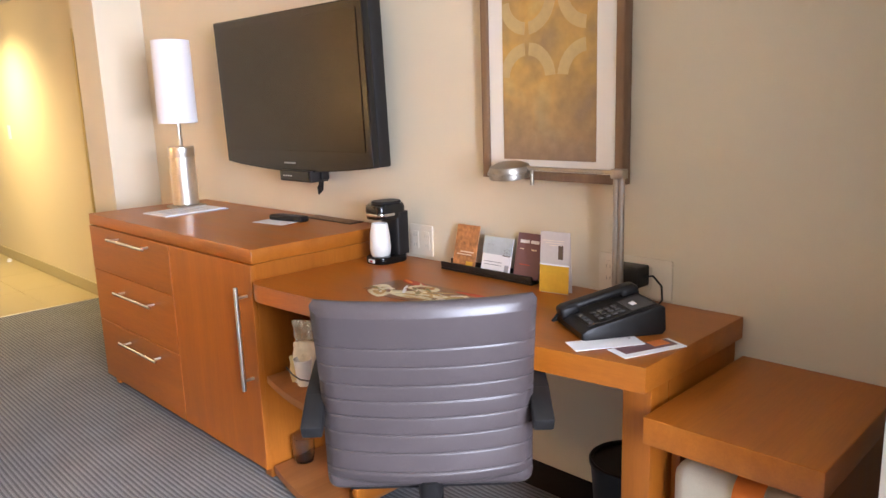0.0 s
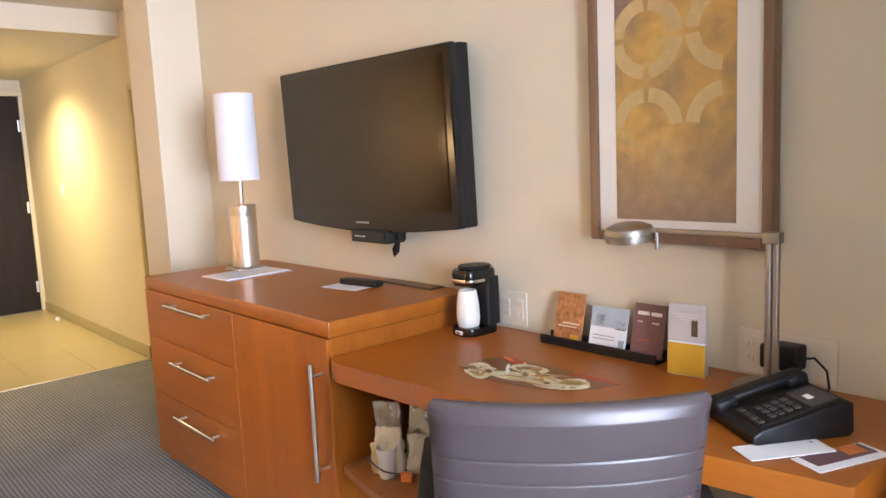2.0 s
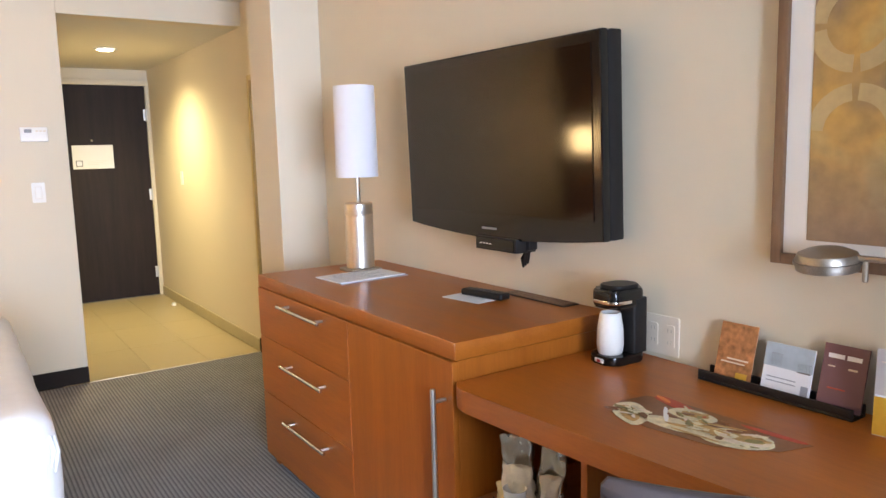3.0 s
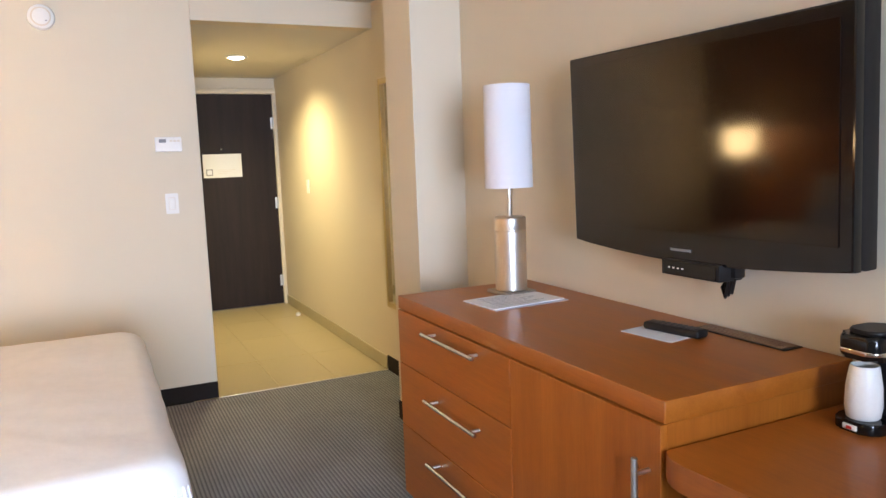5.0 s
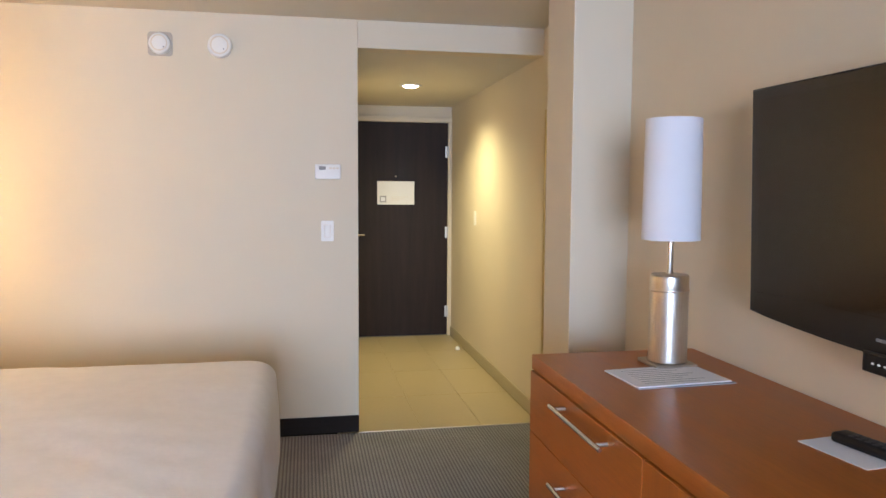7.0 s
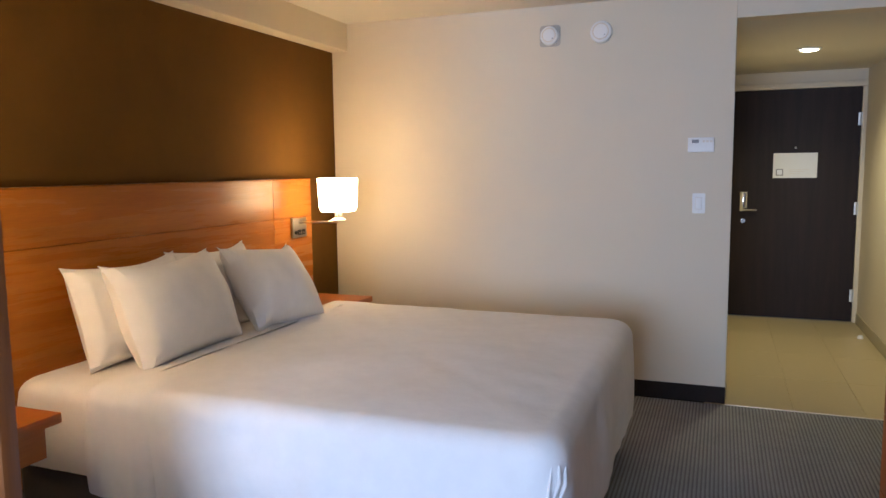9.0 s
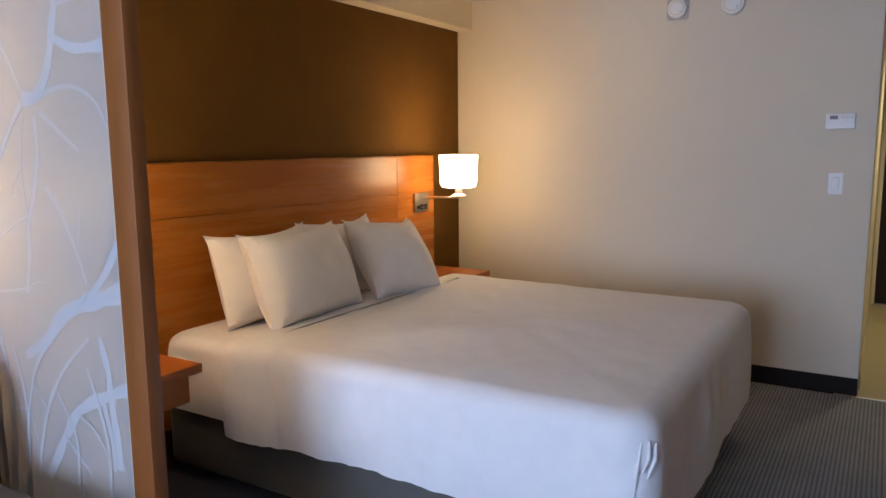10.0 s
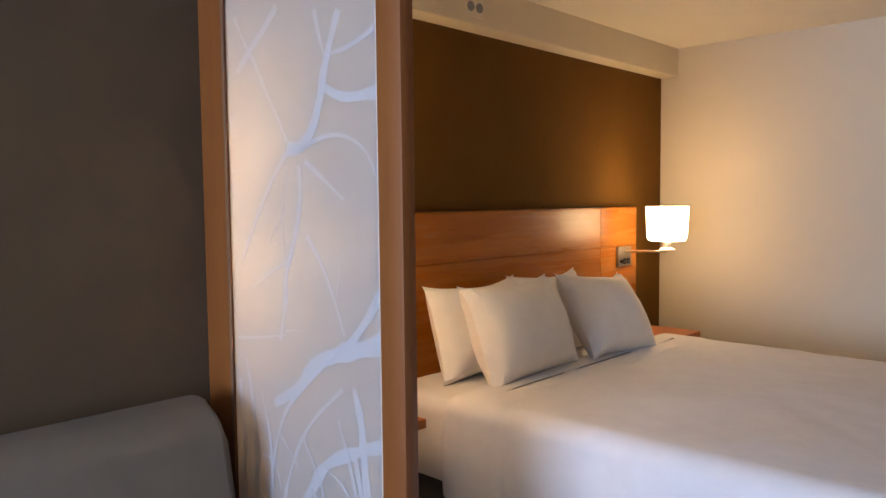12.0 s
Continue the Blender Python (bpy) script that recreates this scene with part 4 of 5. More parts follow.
branch(((0.08, 0.97), (0.12, 0.79), (0.13, 0.62), (0.10, 0.41)), 0.0039, 0.0141)
branch(((0.64, 0.96), (0.67, 0.87), (0.68, 0.77), (0.70, 0.58)), 0.0070, 0.0156)
branch(((0.77, 0.83), (0.63, 0.78), (0.51, 0.72), (0.43, 0.63), (0.35, 0.52), (0.31, 0.47)), 0.0109, 0.0102)
branch(((0.59, 0.95), (0.45, 0.84), (0.36, 0.73), (0.29, 0.58), (0.26, 0.46)), 0.0047, 0.0063)
branch(((0.15, 0.67), (0.23, 0.67), (0.27, 0.58)), 0.0047, 0.0031)
branch(((0.64, 0.77), (0.67, 0.65), (0.67, 0.57)), 0.0070, 0.0063)
branch(((0.43, 0.63), (0.49, 0.58), (0.55, 0.54)), 0.0039, 0.0039)
branch(((0.27, 0.76), (0.38, 0.67)), 0.0023, 0.0016)
branch(((0.31, 1.43), (0.24, 1.35), (0.28, 1.34)), 0.0023, 0.0016)
branch(((0.31, 1.08), (0.36, 1.09), (0.40, 1.09)), 0.0023, 0.0008)
branch(((0.20, 0.45), (0.17, 0.25), (0.19, 0.10)), 0.012, 0.018)
branch(((0.66, 0.45), (0.64, 0.28), (0.67, 0.10)), 0.016, 0.022)
branch(((0.36, 0.45), (0.30, 0.28), (0.28, 0.10)), 0.011, 0.016)
branch(((0.50, 0.48), (0.55, 0.30), (0.52, 0.10)), 0.006, 0.010)
branch(((0.17, 0.88), (0.21, 0.75), (0.22, 0.62), (0.20, 0.44)), 0.0039, 0.0063)
branch(((0.60, 1.08), (0.46, 0.97), (0.30, 0.83), (0.22, 0.63), (0.21, 0.44)), 0.0055, 0.0047)
branch(((0.57, 0.86), (0.62, 0.74), (0.65, 0.62), (0.64, 0.44)), 0.0047, 0.0063)
branch(((0.39, 0.78), (0.45, 0.70), (0.49, 0.62), (0.48, 0.46)), 0.0039, 0.0055)
branch(((0.50, 0.71), (0.58, 0.68), (0.64, 0.62)), 0.0031, 0.0047)
branch(((0.04, 0.90), (0.06, 0.72), (0.05, 0.55), (0.07, 0.30)), 0.0055, 0.0102)


# ---------------------------------------------------------------- sofa
def sofa():
    s = thing("sofa", pose(0, 0, 0), "grey-brown upholstered sofa against the brown wall", "sofa")
    x0, y0, y1 = XS + 0.02, 0.15, 2.19
    part("base", box(x0 + 0.02, -0.68, y0 + 0.16, y1 - 0.16, 0.10, 0.30, 0.02, 3), SOFAC, s)
    turn = Matrix(((1, 0, 0, 0), (0, 0, 1, 0), (0, 1, 0, 0), (0, 0, 0, 1)))
    prof = [(x0, 0.12), (x0, 0.76)] + [(x0 + 0.16 + 0.16 * math.cos(radians(a)), 0.735 + 0.10 * math.sin(radians(a))) for a in range(165, -1, -15)] + [(x0 + 0.40, 0.42), (x0 + 0.40, 0.12)]
    part("backrest", prism(prof, y0 + 0.02, y1 - 0.01, 0.018, None, turn), SOFAC, s)
    for a in (y0, y1 - 0.20):
        armp = rounded(0.19, 0.43, 0.07, 6, a + 0.10, 0.315)
        tr = Matrix(((0, 0, 1, 0), (1, 0, 0, 0), (0, 1, 0, 0), (0, 0, 0, 1)))
        part("arm", prism(armp, x0 + 0.30, -0.62, 0.05, None, tr), SOFAC, s)
    ym = (y0 + y1) / 2
    for a, b in ((y0 + 0.21, ym - 0.004), (ym + 0.004, y1 - 0.21)):
        part("seat_cushion", box(x0 + 0.36, -0.65, a, b, 0.30, 0.45, 0.04, 4), SOFAC, s)
    for x in (x0 + 0.1, -0.74):
        for y in (y0 + 0.1, y1 - 0.1):
            part("leg", rod((x, y, 0), (x, y, 0.11), 0.022), BLACK, s)


sofa()


# ---------------------------------------------------------------- small things on the dresser
def sheet(x, y, z, w, h, turn, t=0.0012, r=0.002):
    return prism(rounded(w, h, r, 2), 0, t, 0, None, pose(x, y, z, 0, 0, turn))


f = thing("hotel_leaflet", pose(1.553, 3.548, 0.857, 0, 0, 3), "white folded leaflet lying on the dresser beside the lamp", "leaflet")
part("lower_page", prism(rounded(0.320, 0.215, 0.003, 2), 0, 0.003), INK, f)
part("upper_page", prism(rounded(0.313, 0.208, 0.003, 2), 0.003, 0.0065, 0, None, pose(-0.006, 0.006, 0, 0, 0, 1.5)), PAPER, f)
for i in range(8):
    part("text_line", box(-0.12, 0.09 - 0.03 * (i % 3), 0.075 - 0.021 * i, 0.079 - 0.021 * i, 0.0065, 0.0070), INK, f)
n = thing("remote_card", pose(1.635, 2.885, 0.857, 0, 0, 8), "small white card under the remote control", "card")
part("card_sheet", prism(rounded(0.120, 0.185, 0.002, 2), 0, 0.0012), PAPER, n)
r = thing("remote_control", pose(1.675, 2.862, 0.8585, 0, 0, 10) @ Matrix.Diagonal((1.0, 0.84, 1.0, 1)), "black remote control resting on a white card", "remote control")
part("remote_body", box(-0.026, 0.026, -0.115, 0.115, 0, 0.024, 0.009, 3), BLACK, r)
for i in range(7):
    for j in range(3):
        part("button", box(-0.018 + 0.013 * j, -0.009 + 0.013 * j, -0.09 + 0.024 * i, -0.076 + 0.024 * i, 0.0235, 0.0255, 0.001, 1), DARKGREY, r)


# ---------------------------------------------------------------- small things on the desk
def coffee_maker():
    c = thing("coffee_maker", pose(1.722, 2.292, 0.75, 0, 0, -92) @ Matrix.Diagonal((0.84, 0.84, 0.94, 1)), "black one-cup coffee maker with a white cup in it", "coffee maker")
    # front towards local -y
    part("base", prism(rounded(0.125, 0.165, 0.035, 6), 0, 0.028, 0.005), GLOSSBLACK, c)
    part("tower", prism(rounded(0.118, 0.068, 0.010, 3, 0, 0.055), 0.028, 0.20, 0.003), BLACK, c)
    part("head", prism(rounded(0.118, 0.155, 0.03, 6, 0, 0.004), 0.175, 0.232, 0.012), GLOSSBLACK, c)
    part("head_band", prism(rounded(0.121, 0.110, 0.034, 6, 0, -0.020), 0.188, 0.198, 0.002), CHROME, c)
    part("lid", prism(rounded(0.10, 0.12, 0.03, 5, 0, 0.01), 0.232, 0.243, 0.005), BLACK, c)
    part("switch", box(-0.02, 0.02, -0.087, -0.080, 0.006, 0.019, 0.002), WHITEP, c)
    part("switch_light", box(-0.008, 0.008, -0.0885, -0.086, 0.008, 0.016, 0.001), paint("red_switch", (0.35, 0.02, 0.02), 0.4, 0.1), c)
    k = thing("coffee_cup", pose(1.722, 2.292, 0.7768, 0, 0, -92) @ pose(0, -0.027, 0) @ Matrix.Diagonal((0.93, 0.93, 0.93, 1)), "tall white cup standing in the coffee maker", "cup")
    part("cup_body", lathe(((0.034, 0), (0.038, 0.004), (0.042, 0.03), (0.040, 0.08), (0.033, 0.125), (0.031, 0.13), (0.029, 0.13), (0.031, 0.12), (0.030, 0.02)), 32), WHITEP, k)


def outlet(name, m, w, h, label, gangs):
    """A wall plate facing local -y."""
    o = thing(name, m, label, "outlet")
    part("plate", prism(rounded(w, h, 0.006, 3), 0, 0.006, 0.0015, None, pose(0, 0, 0, 90, 0, 0)), CREAM, o)
    for x in gangs:
        f = part("socket", prism(rounded(0.034, 0.068, 0.008, 4), 0.006, 0.008, 0, None, pose(x, 0, 0, 90, 0, 0)), CREAM, o)
        # slots are uncut: small bars in the colour of their shade
        for z in (-0.018, 0.018):
            for d in (-0.006, 0.006):
                part("slot", box(x + d - 0.001, x + d + 0.001, -0.0088, -0.0078, z - 0.005, z + 0.005), SLOT_SHADE, f)
    return o


FACE_ROOM = pose(0, 0, 0, 0, 0, -90)      # local -y turned towards -x
outlet("wall_outlet", pose(XW, 2.23, 0.818) @ FACE_ROOM, 0.122, 0.118, "cream double outlet plate on the wall behind the desk", (-0.03, 0.03))
outlet("wall_outlet", pose(XW, 1.325, 0.812) @ FACE_ROOM, 0.24, 0.115, "wide cream outlet plate on the wall above the desk", (-0.085, -0.03, 0.04))
a = thing("power_adapter", pose(1.812, 1.318, 0.822), "black power adapter plugged into the wall outlet", "adapter")
part("adapter_body", box(-0.03, 0.03, -0.045, 0.045, -0.03, 0.03, 0.006, 3), BLACK, a)
part("adapter_cord", tube([(0, -0.045, 0.0), (-0.005, -0.075, 0.008), (-0.012, -0.105, -0.015), (-0.03, -0.118, -0.05), (-0.06, -0.112, -0.068)], 0.003, 7), BLACK, a)
part("adapter_plug", box(0.03, 0.038, -0.03, 0.03, -0.02, 0.02), BLACK, a)
coffee_maker()

COPPER = paint("copper_print", (0.38, 0.155, 0.055), 0.45, 0.6, 60, 30, 0)
PLUM = paint("plum_print", (0.16, 0.075, 0.085), 0.45, 0.06, 60, 6, 0)
SKYB = paint("blue_grey_print", (0.42, 0.48, 0.52), 0.5, 0.15, 60, 9, 0)
GOLD = paint("yellow_print", (0.60, 0.33, 0.03), 0.5, 0.12, 60, 12, 0)
LILAC = paint("lilac_grey_print", (0.50, 0.45, 0.43), 0.55, 0.08, 60, 9, 0)
MENUBG = paint("brown_menu_print", (0.20, 0.075, 0.022), 0.35, 0.3, 40, 14, 0)
PEACH = paint("pale_peach_print", (0.70, 0.58, 0.46), 0.5, 0.08, 60, 9, 0)
REDP = paint("red_print", (0.45, 0.06, 0.03), 0.5, 0.2, 60, 12, 0)
FOODW = paint("cream_food_print", (0.68, 0.60, 0.40), 0.5, 0.38, 40, 55, 0)
FOODT = paint("toast_food_print", (0.48, 0.29, 0.10), 0.5, 0.38, 40, 55, 0)
FOODG = paint("olive_food_print", (0.24, 0.20, 0.07), 0.5, 0.2, 40, 30, 0)
DARKP = paint("dark_food_print", (0.09, 0.055, 0.035), 0.5, 0.2, 40, 30, 0)
ORANGE = paint("orange_print", (0.70, 0.20, 0.05), 0.5, 0.2, 40, 18, 0)

tr = thing("brochure_rack", pose(1.787, 1.835, 0.75, 0, 0, 0), "low black brochure rack on the desk", "rack")
part("rack_base", box(-0.032, 0.028, -0.202, 0.202, 0, 0.008, 0.002), BLACK, tr)
part("rack_lip", box(-0.032, -0.026, -0.202, 0.202, 0.008, 0.028, 0.002), BLACK, tr)
part("rack_back", box(0.018, 0.028, -0.202, 0.202, 0.008, 0.03, 0.002), BLACK, tr)


def brochure(y, w, h, base, label, pieces):
    b = thing("brochure", pose(1.787, y, 0.759, 0, 14, 0), label, "brochure", "brochures in the rack")
    part("cover", box(-0.004, 0, -w / 2, w / 2, 0, h, 0.0005, 1), base, b)
    for m, y0, y1, z0, z1 in pieces:
        part("print_patch", box(-0.0052, -0.004, y0 * w, y1 * w, z0 * h, z1 * h), m, b)


brochure(1.957, 0.105, 0.150, COPPER, "copper-brown brochure standing in the black rack", ((PEACH, -0.38, 0.2, 0.36, 0.39), (PEACH, -0.30, 0.35, 0.30, 0.325), (GOLD, -0.4, -0.1, 0.05, 0.16)))
brochure(1.813, 0.125, 0.122, PAPER, "white and blue photo brochure standing in the rack", ((SKYB, -0.5, 0.5, 0.52, 1.0), (INK, 0.12, 0.36, 0.55, 0.8), (DARKP, -0.46, -0.2, 0.5, 0.7), (INK, -0.46, -0.32, 0.06, 0.26), (INK, -0.2, 0.4, 0.3, 0.32), (INK, -0.2, 0.4, 0.22, 0.24)))
brochure(1.682, 0.102, 0.148, PLUM, "plum brochure with pale lettering standing in the rack", ((PAPER, 0.02, 0.38, 0.78, 0.85), (PAPER, -0.36, -0.04, 0.78, 0.85), (PEACH, 0.2, 0.36, 0.64, 0.66), (PEACH, -0.3, -0.1, 0.63, 0.66), (REDP, -0.1, 0.3, 0.30, 0.32)))
tc = thing("tent_card", pose(1.742, 1.530, 0.75, 0, 0, 8), "yellow and white folded tent card standing on the desk", "tent card")
fr = part("front_leaf", box(-0.001, 0.001, -0.049, 0.049, 0, 0.186), LILAC, tc, at=pose(-0.012, 0, 0, 0, 3.75, 0))
part("back_leaf", box(-0.001, 0.001, -0.049, 0.049, 0, 0.186), LILAC, tc, at=pose(0.012, 0, 0, 0, -3.75, 0))
part("yellow_band", box(-0.002, -0.001, -0.049, 0.049, 0.002, 0.084), GOLD, fr)
part("pale_edge", box(-0.002, -0.001, -0.049, 0.049, 0.084, 0.088), PAPER, fr)
part("dark_mark", box(-0.002, -0.001, -0.028, -0.012, 0.104, 0.146), DARKP, fr)
for i in range(3):
    part("text_line", box(-0.002, -0.001, -0.03, 0.040 - 0.01 * i, 0.158 - 0.007 * i, 0.160 - 0.007 * i), PEACH, fr)

mn = thing("menu_card", pose(1.465, 1.84, 0.7505), "glossy room-service menu card with printed food lying on the desk", "menu")
part("menu_sheet", prism([(0.100, -0.225), (0.108, -0.10), (0.102, 0.10), (0.080, 0.19), (0.0, 0.205), (-0.075, 0.165), (-0.085, 0.05), (-0.06, -0.10), (0.02, -0.20)], 0, 0.0009), MENUBG, mn)


def blob(m, x, y, rx, ry, turn, z):
    out = []
    for i in range(20):
        t = 2 * math.pi * i / 20
        k = 1 + 0.16 * noise.noise(Vector((math.cos(t) * 1.3 + x * 30, math.sin(t) * 1.3 + y * 30, 1)))
        out.append((rx * k * math.cos(t), ry * k * math.sin(t)))
    part("printed_food", prism(out, 0, 0.0008, 0, None, pose(x, y, z, 0, 0, turn)), m, mn)


for m, x, y, rx, ry, turn, z in ((REDP, 0.080, 0.10, 0.018, 0.075, -12, 0.0010), (ORANGE, 0.088, 0.145, 0.007, 0.030, -20, 0.0018), (REDP, 0.092, -0.145, 0.009, 0.075, 3, 0.0010),
                                 (FOODW, -0.042, 0.135, 0.040, 0.075, -38, 0.0011), (FOODT, -0.05, 0.13, 0.022, 0.045, -38, 0.0020), (FOODG, -0.03, 0.15, 0.009, 0.022, -38, 0.0029),
                                 (FOODW, 0.052, 0.035, 0.032, 0.062, 8, 0.0012), (FOODT, 0.056, 0.03, 0.015, 0.034, 12, 0.0021), (REDP, 0.058, 0.02, 0.006, 0.018, 12, 0.0030),
                                 (FOODW, -0.015, 0.0, 0.036, 0.105, 14, 0.0013), (FOODW, 0.005, -0.105, 0.050, 0.075, 18, 0.0014), (PEACH, 0.018, -0.120, 0.034, 0.055, 18, 0.0023), (FOODT, 0.024, -0.125, 0.022, 0.040, 18, 0.0032), (FOODG, 0.020, -0.145, 0.010, 0.020, 30, 0.0041),
                                 (PAPER, 0.01, 0.075, 0.006, 0.05, -50, 0.0022)):
    blob(m, x, y, rx, ry, turn, z)
for i in range(9):
    blob((FOODT, FOODW, FOODT)[i % 3], -0.042 + 0.010 * i, -0.045 + 0.012 * (i % 4), 0.0035, 0.058, 6 + 5 * (i % 5), 0.0024 + 0.0009 * (i % 3))

scraps = random.Random(21)
for i in range(54):
    side = i % 3
    cx, cy, sx, sy = ((-0.042, 0.130, 0.024, 0.045), (0.020, 0.010, 0.045, 0.055), (0.012, -0.110, 0.036, 0.055))[side]
    blob((FOODT, FOODW, PEACH, FOODG, FOODW, MENUBG)[scraps.randrange(6)], cx + scraps.uniform(-sx, sx), cy + scraps.uniform(-sy, sy),
         scraps.uniform(0.003, 0.008), scraps.uniform(0.008, 0.022), scraps.uniform(-60, 60), 0.0044 + 0.00004 * i)


def telephone():
    t = thing("telephone", pose(1.540, 1.213, 0.75, 0, 0, -33) @ Matrix.Scale(0.93, 4), "black desk telephone with a handset and grey keypad", "telephone")
    # wedge, low edge towards local -x; long side along y
    turn = Matrix(((1, 0, 0, 0), (0, 0, 1, 0), (0, 1, 0, 0), (0, 0, 0, 1)))
    prof = [(-0.115, 0.004), (-0.118, 0.022), (-0.10, 0.034), (0.10, 0.080), (0.115, 0.073), (0.118, 0.012), (0.108, 0.0), (-0.105, 0.0)]
    part("phone_body", prism(prof, -0.095, 0.095, 0.006, None, turn), BLACK, t)
    slope = math.degrees(math.atan2(0.046, 0.20))
    face = pose(0, -0.032, 0.0582, 0, -slope, 0)
    deck = part("keypad_deck", box(-0.098, 0.098, -0.052, 0.055, 0, 0.003, 0.001, 1), BLACK, t, at=face)
    for i in range(4):
        for j in range(3):
            part("key", box(-0.060 + 0.020 * i, -0.046 + 0.020 * i, -0.034 + 0.024 * j, -0.018 + 0.024 * j, 0.003, 0.007, 0.0015, 1), DARKGREY, deck)
    part("label_panel", box(0.03, 0.092, -0.045, 0.045, 0.003, 0.0042), DARKGREY, deck)
    part("label_paper", box(0.046, 0.060, -0.012, 0.012, 0.0042, 0.005), PAPER, deck)
    for i in range(4):
        part("memory_key", box(-0.092, -0.078, -0.042 + 0.024 * i, -0.024 + 0.024 * i, 0.003, 0.0065, 0.0015, 1), DARKGREY, deck)
    hs = bmesh.new()
    box(-0.112, 0.112, -0.021, 0.021, 0.012, 0.034, 0.010, 3, hs)
    box(-0.118, -0.062, -0.025, 0.025, -0.006, 0.030, 0.010, 3, hs)
    box(0.062, 0.118, -0.025, 0.025, -0.006, 0.030, 0.010, 3, hs)
    part("handset", hs, BLACK, t, at=pose(-0.004, 0.066, 0.049, 0, -slope, 0))
    part("handset_cord", tube([(-0.115, 0.07, 0.04), (-0.135, 0.075, 0.012), (-0.11, 0.10, 0.006), (-0.05, 0.115, 0.005), (0.02, 0.11, 0.006)], 0.004, 7), BLACK, t)


telephone()
for x, y, turn, mat_, lab in ((1.425, 1.152, 33, PAPER, "blank white note card lying beside the telephone"), (1.462, 1.062, 22, PLUM, "plum and orange printed card lying on the desk edge")):
    q = thing("note_card", pose(x, y, 0.7505 if mat_ == PLUM else 0.7525, 0, 0, -turn), lab, "card")
    part("card_sheet", prism(rounded(0.175, 0.068, 0.002, 2), 0, 0.0014), PAPER, q)
    if mat_ == PLUM:
        part("print_patch", box(-0.070, 0.078, -0.014, 0.031, 0.0014, 0.0019), PLUM, q)
        part("orange_patch", box(0.02, 0.066, -0.002, 0.032, 0.0015, 0.0023), ORANGE, q)
    else:
        part("print_mark", box(0.066, 0.072, 0.012, 0.018, 0.0014, 0.0019), INK, q)


# ---------------------------------------------------------------- under the desk
g = thing("drinking_glass", pose(1.352, 2.372, 0.058), "clear glass tumbler on the lowest shelf", "glass")
part("tumbler", lathe(((0.030, 0), (0.034, 0.003), (0.040, 0.04), (0.039, 0.095), (0.0375, 0.096), (0.038, 0.04), (0.031, 0.010)), 32), CLEAR, g)


GOLDPALE = paint("pale_yellow_sachet", (0.66, 0.50, 0.24), 0.4, 0.1, 40, 20, 0.2)


def coffee_bag():
    b = thing("coffee_caddy", pose(1.355, 2.258, 0.40, 0, 0, 32) @ Matrix.Scale(0.86, 4), "cream and silver coffee sachets and cup bundled on the shelf", "coffee supplies")
    foil = paint("silver_foil", (0.62, 0.58, 0.47), 0.26, 0.2, 40, 25, 0.4, 0.75)
    cream = paint("cream_sachet", (0.70, 0.62, 0.47), 0.4, 0.12, 40, 20, 0.3)
    def pouch(x, y, w, h, d, seed, m, lean, tilt=0):
        bm = box(-d / 2, d / 2, -w / 2, w / 2, 0, h, 0.006, 2)
        bmesh.ops.subdivide_edges(bm, edges=[e for e in bm.edges if e.calc_length() > 0.02], cuts=7, use_grid_fill=True)
        for v in bm.verts:
            f = v.co.z / h
            v.co.x *= 1.35 - 1.15 * f
            k = abs(noise.noise(v.co * 34 + Vector((seed, 0, 0)))) - 0.15
            q = noise.noise(v.co * 60 + Vector((0, seed, 0)))
            if f > 0.02:
                v.co += Vector((0.020 * k + 0.006 * q, 0.012 * noise.noise(v.co * 22), 0.006 * q))
        part("sachet", bm, m, b, at=pose(x, y, 0.002, tilt, lean, 7 * seed - 14))
    pouch(0.045, 0.045, 0.105, 0.235, 0.05, 1, foil, -3, -3)
    pouch(0.035, -0.050, 0.085, 0.225, 0.05, 2, foil, 4, 4)
    pouch(-0.010, 0.030, 0.095, 0.165, 0.05, 3, cream, -6, -2)
    pouch(-0.005, -0.055, 0.062, 0.135, 0.04, 4, cream, 2, 5)
    pouch(-0.030, 0.078, 0.035, 0.105, 0.03, 5, GOLDPALE, 0, -4)
    part("paper_cup", lathe(((0.024, 0), (0.026, 0.002), (0.036, 0.105), (0.038, 0.108), (0.035, 0.108), (0.024, 0.01)), 28, None, pose(-0.060, 0.030, 0)), WHITEP, b)
    part("wire_band", tube([(-0.075, 0.095, 0.075), (-0.098, 0.060, 0.055), (-0.104, 0.025, 0.038), (-0.100, -0.015, 0.032), (-0.085, -0.06, 0.030)], 0.003, 7), DARKGREY, b)
    part("red_sachet", box(-0.100, -0.075, -0.072, -0.030, 0.002, 0.034, 0.006, 2), ORANGE, b)


coffee_bag()
wb = thing("waste_bin", pose(1.66, 1.21, 0), "round black mesh waste bin under the desk", "bin")
part("bin_wall", lathe(((0.085, 0.0), (0.088, 0.004), (0.114, 0.335), (0.112, 0.338), (0.109, 0.334), (0.083, 0.008)), 44), BLACK, wb)
part("bin_rim", lathe(((0.113, 0.330), (0.118, 0.333), (0.118, 0.343), (0.113, 0.346), (0.108, 0.343), (0.108, 0.333)), 44), BLACK, wb)


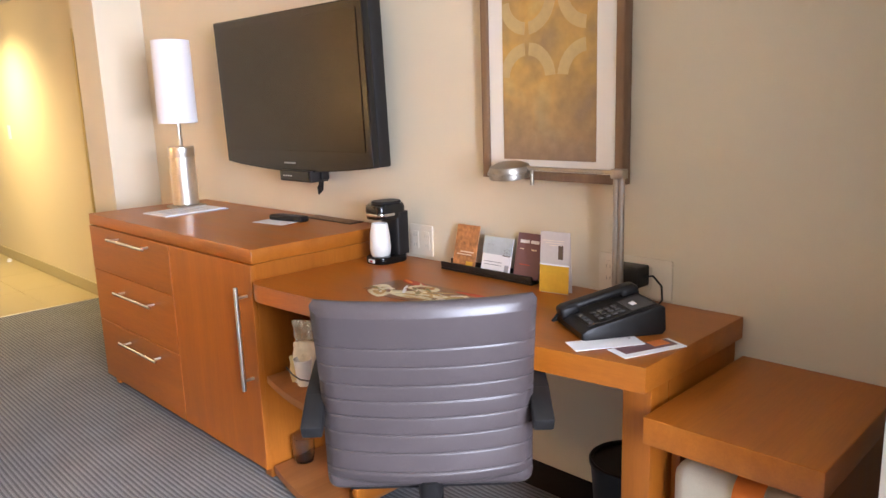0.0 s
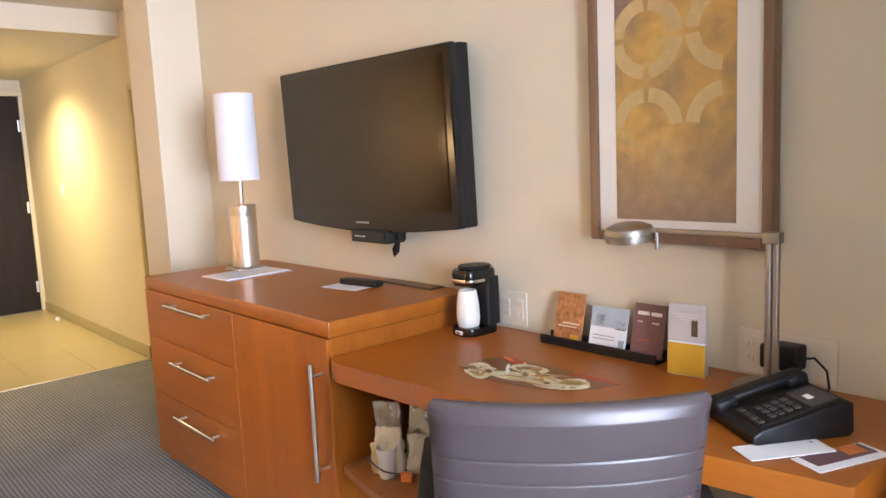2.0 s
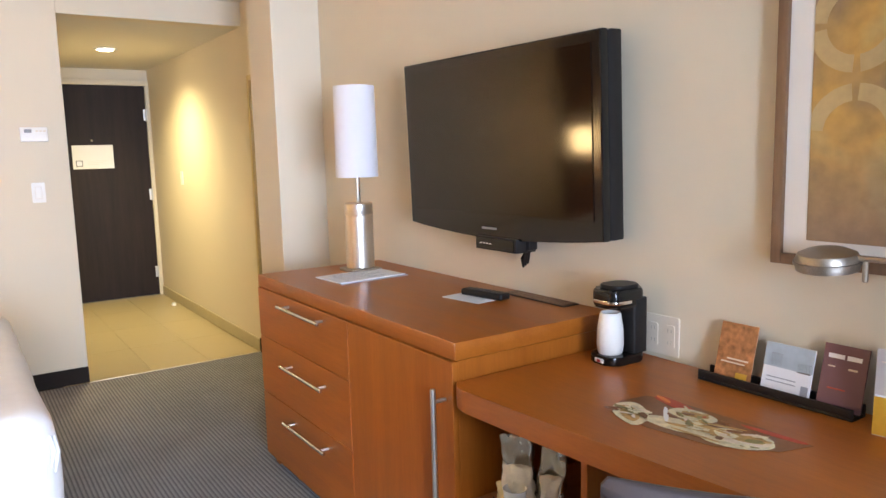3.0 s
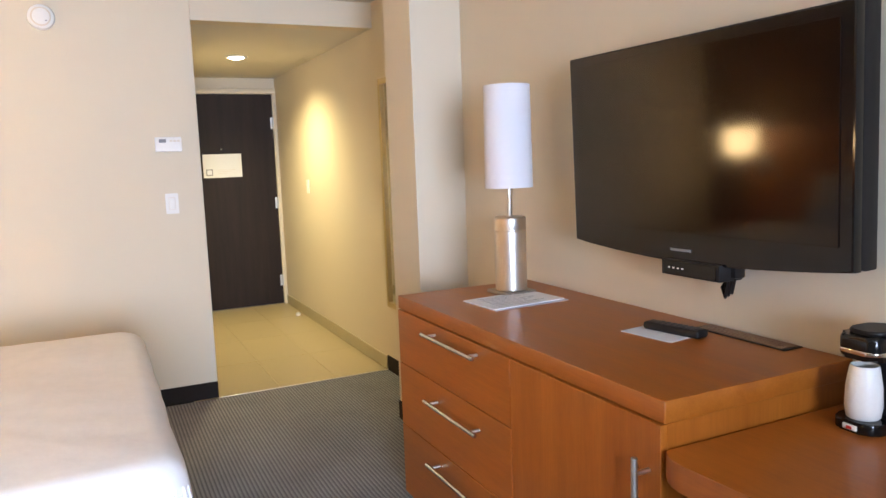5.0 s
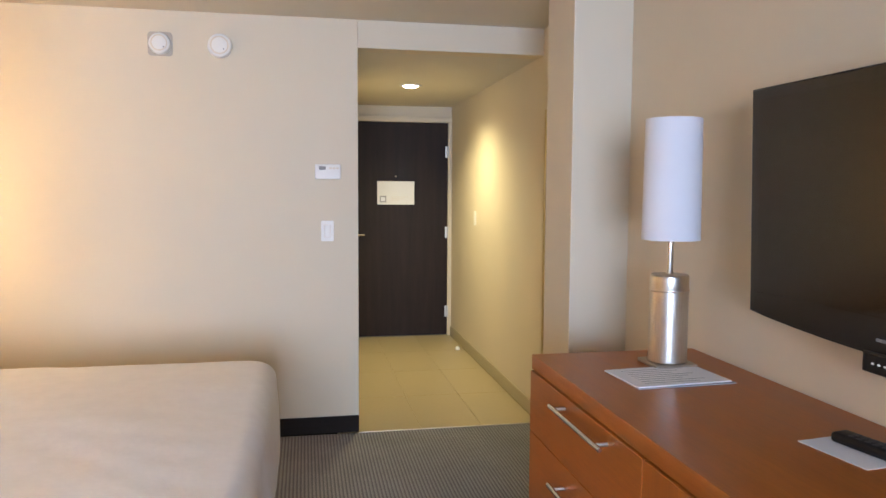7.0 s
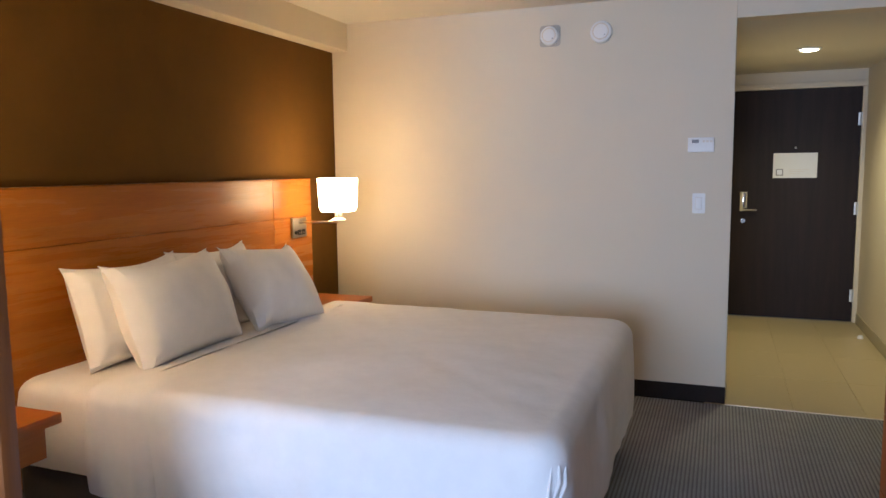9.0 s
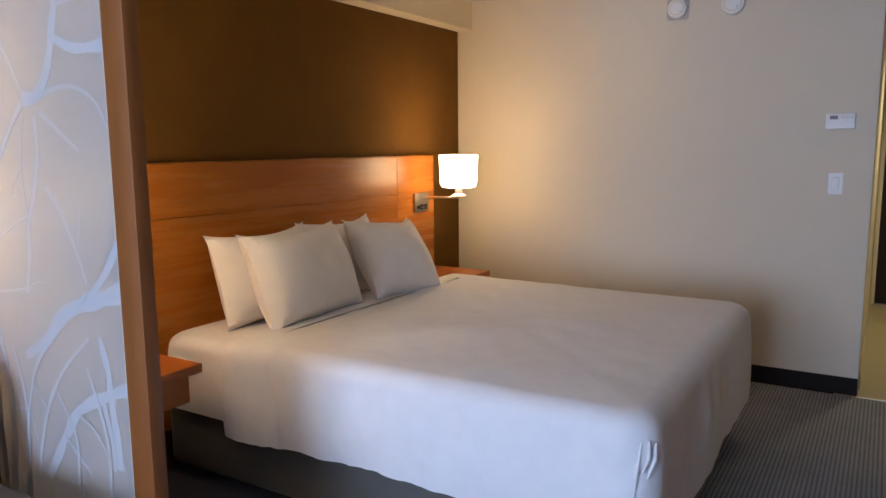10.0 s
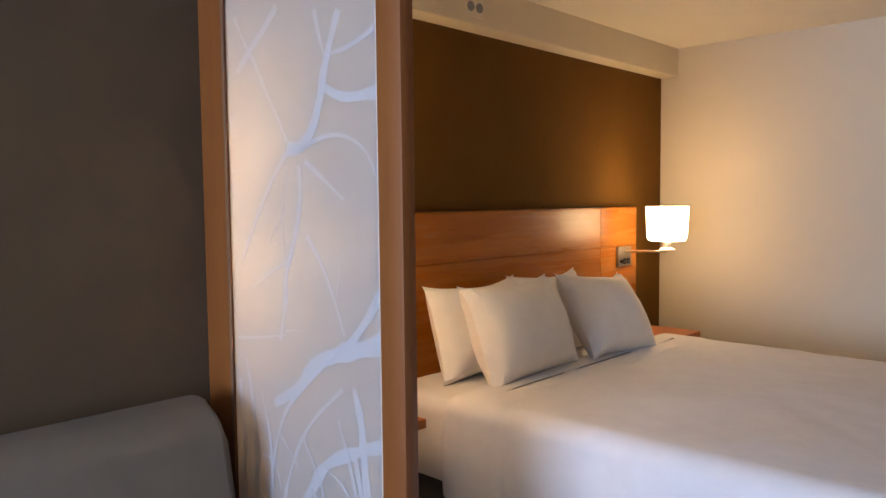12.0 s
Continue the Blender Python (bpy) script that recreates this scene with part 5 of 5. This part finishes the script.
# ---------------------------------------------------------------- fixtures on the walls and ceiling
th = thing("thermostat", pose(0.592, YE, 1.529), "white wall thermostat with a small grey display", "thermostat")
part("case", box(-0.072, 0.072, -0.026, 0, -0.042, 0.042, 0.005, 2), WHITEP, th)
part("display", box(-0.05, -0.012, -0.028, -0.026, 0.010, 0.030, 0.001), GREYKEY, th)
for i in range(3):
    part("button", box(0.008 + 0.02 * i, 0.022 + 0.02 * i, -0.0285, -0.026, 0.014, 0.024, 0.001), CREAM, th)
part("lower_flap", box(-0.07, 0.07, -0.0285, -0.026, -0.040, -0.004, 0.001), WHITEP, th)


def light_switch(m, label):
    s = thing("light_switch", m, label, "switch")
    part("plate", prism(rounded(0.072, 0.118, 0.006, 3), 0, 0.006, 0.0015, None, pose(0, 0, 0, 90, 0, 0)), WHITEP, s)
    part("rocker_gap", box(-0.0185, 0.0185, -0.0075, -0.006, -0.036, 0.036, 0.001), CREAM, s)
    part("rocker", box(-0.017, 0.017, -0.010, -0.006, -0.034, 0.034, 0.002), WHITEP, s)


light_switch(pose(0.588, YE, 1.190), "white rocker light switch on the wall beside the hall")
light_switch(pose(XH, 7.506, 1.195) @ FACE_ROOM, "white light switch on the hall wall")
for x, r0, lab in ((-0.30, 0.058, "white round alarm sounder on a square wall plate"), (0.012, 0.066, "white round smoke detector high on the wall")):
    s = thing("smoke_detector", pose(x, YE, 2.208, 90, 0, 0), lab, "detector")
    if x < 0:
        part("back_plate", prism(rounded(0.128, 0.128, 0.02, 4), 0, 0.006, 0.001), paint("grey_back_plate", (0.42, 0.38, 0.32), 0.5, 0.05), s, "grey square plate")
    part("body", lathe(((r0, 0.006 if x < 0 else 0.0), (r0, 0.016), (r0 * 0.93, 0.032), (r0 * 0.62, 0.042), (r0 * 0.2, 0.044)), 40), WHITEP, s)
    part("vent_ring", lathe(((r0 * 0.70, 0.038), (r0 * 0.74, 0.0405), (r0 * 0.66, 0.0425), (r0 * 0.62, 0.041)), 40), CREAM, s)
    part("led", box(0.02, 0.026, -0.024, -0.018, 0.036, 0.044, 0.001), GREYKEY, s)
o = thing("beam_socket", pose(-1.70, 3.70, 2.282), "small cream twin wall socket on the soffit beam", "socket")
part("plate", box(0, 0.005, -0.062, 0.062, -0.045, 0.045, 0.002), CREAM, o)
for y in (-0.03, 0.03):
    part("jack", lathe(((0.022, 0), (0.022, 0.006), (0.012, 0.008), (0.006, 0.008)), 24, None, pose(0.004, y, 0, 0, 90, 0)), GREYKEY, o)
dl = thing("downlight", pose(1.268, 7.155, ZH), "round recessed ceiling downlight, lit", "ceiling light")
part("trim_ring", lathe(((0.062, -0.001), (0.085, -0.001), (0.085, -0.006), (0.078, -0.010), (0.062, -0.008)), 40), WHITEP, dl)
part("lens", lathe(((0.061, -0.002), (0.061, -0.009), (0.045, -0.016), (0.01, -0.019)), 32), LENS_ON, dl, "glowing lens")
mi = thing("wall_mirror", pose(XH, 0, 0), "tall wall mirror in a champagne metal frame in the hall", "mirror")
for y0, y1, z0, z1 in ((5.02, 5.055, 0.45, 1.90), (5.615, 5.65, 0.45, 1.90), (5.056, 5.614, 0.45, 0.485), (5.056, 5.614, 1.865, 1.90)):
    part("frame_rail", box(-0.028, -0.001, y0, y1, z0, z1, 0.003), GILT, mi)
part("mirror_glass", box(-0.012, -0.006, 5.056, 5.614, 0.486, 1.864), MIRROR, mi)
ds = thing("door_stop", pose(1.80, 7.85, 0), "small white door stop on the hall floor", "door stop")
part("stop_dome", lathe(((0.022, 0), (0.022, 0.012), (0.018, 0.026), (0.006, 0.032)), 20), WHITEP, ds)

# hall tiles
made = {}
for i in range(3):
    for j in range(4):
        x0, y0 = 0.767 + 0.372 * i, 5.748 + 0.70 * j
        w, d = min(0.369, XH - 0.011 - x0), min(0.697, YD - y0)
        key = (round(w, 3), round(d, 3))
        if key not in made:
            b = part("tile", box(0, w, 0, d, -0.008, 0.0, 0.0012, 1), TILE, hall_floor, flat=True)
            made[key] = b.data
        else:
            b = new("tile", made[key])
            b.parent = hall_floor
        b.matrix_basis = pose(x0, y0, 0)
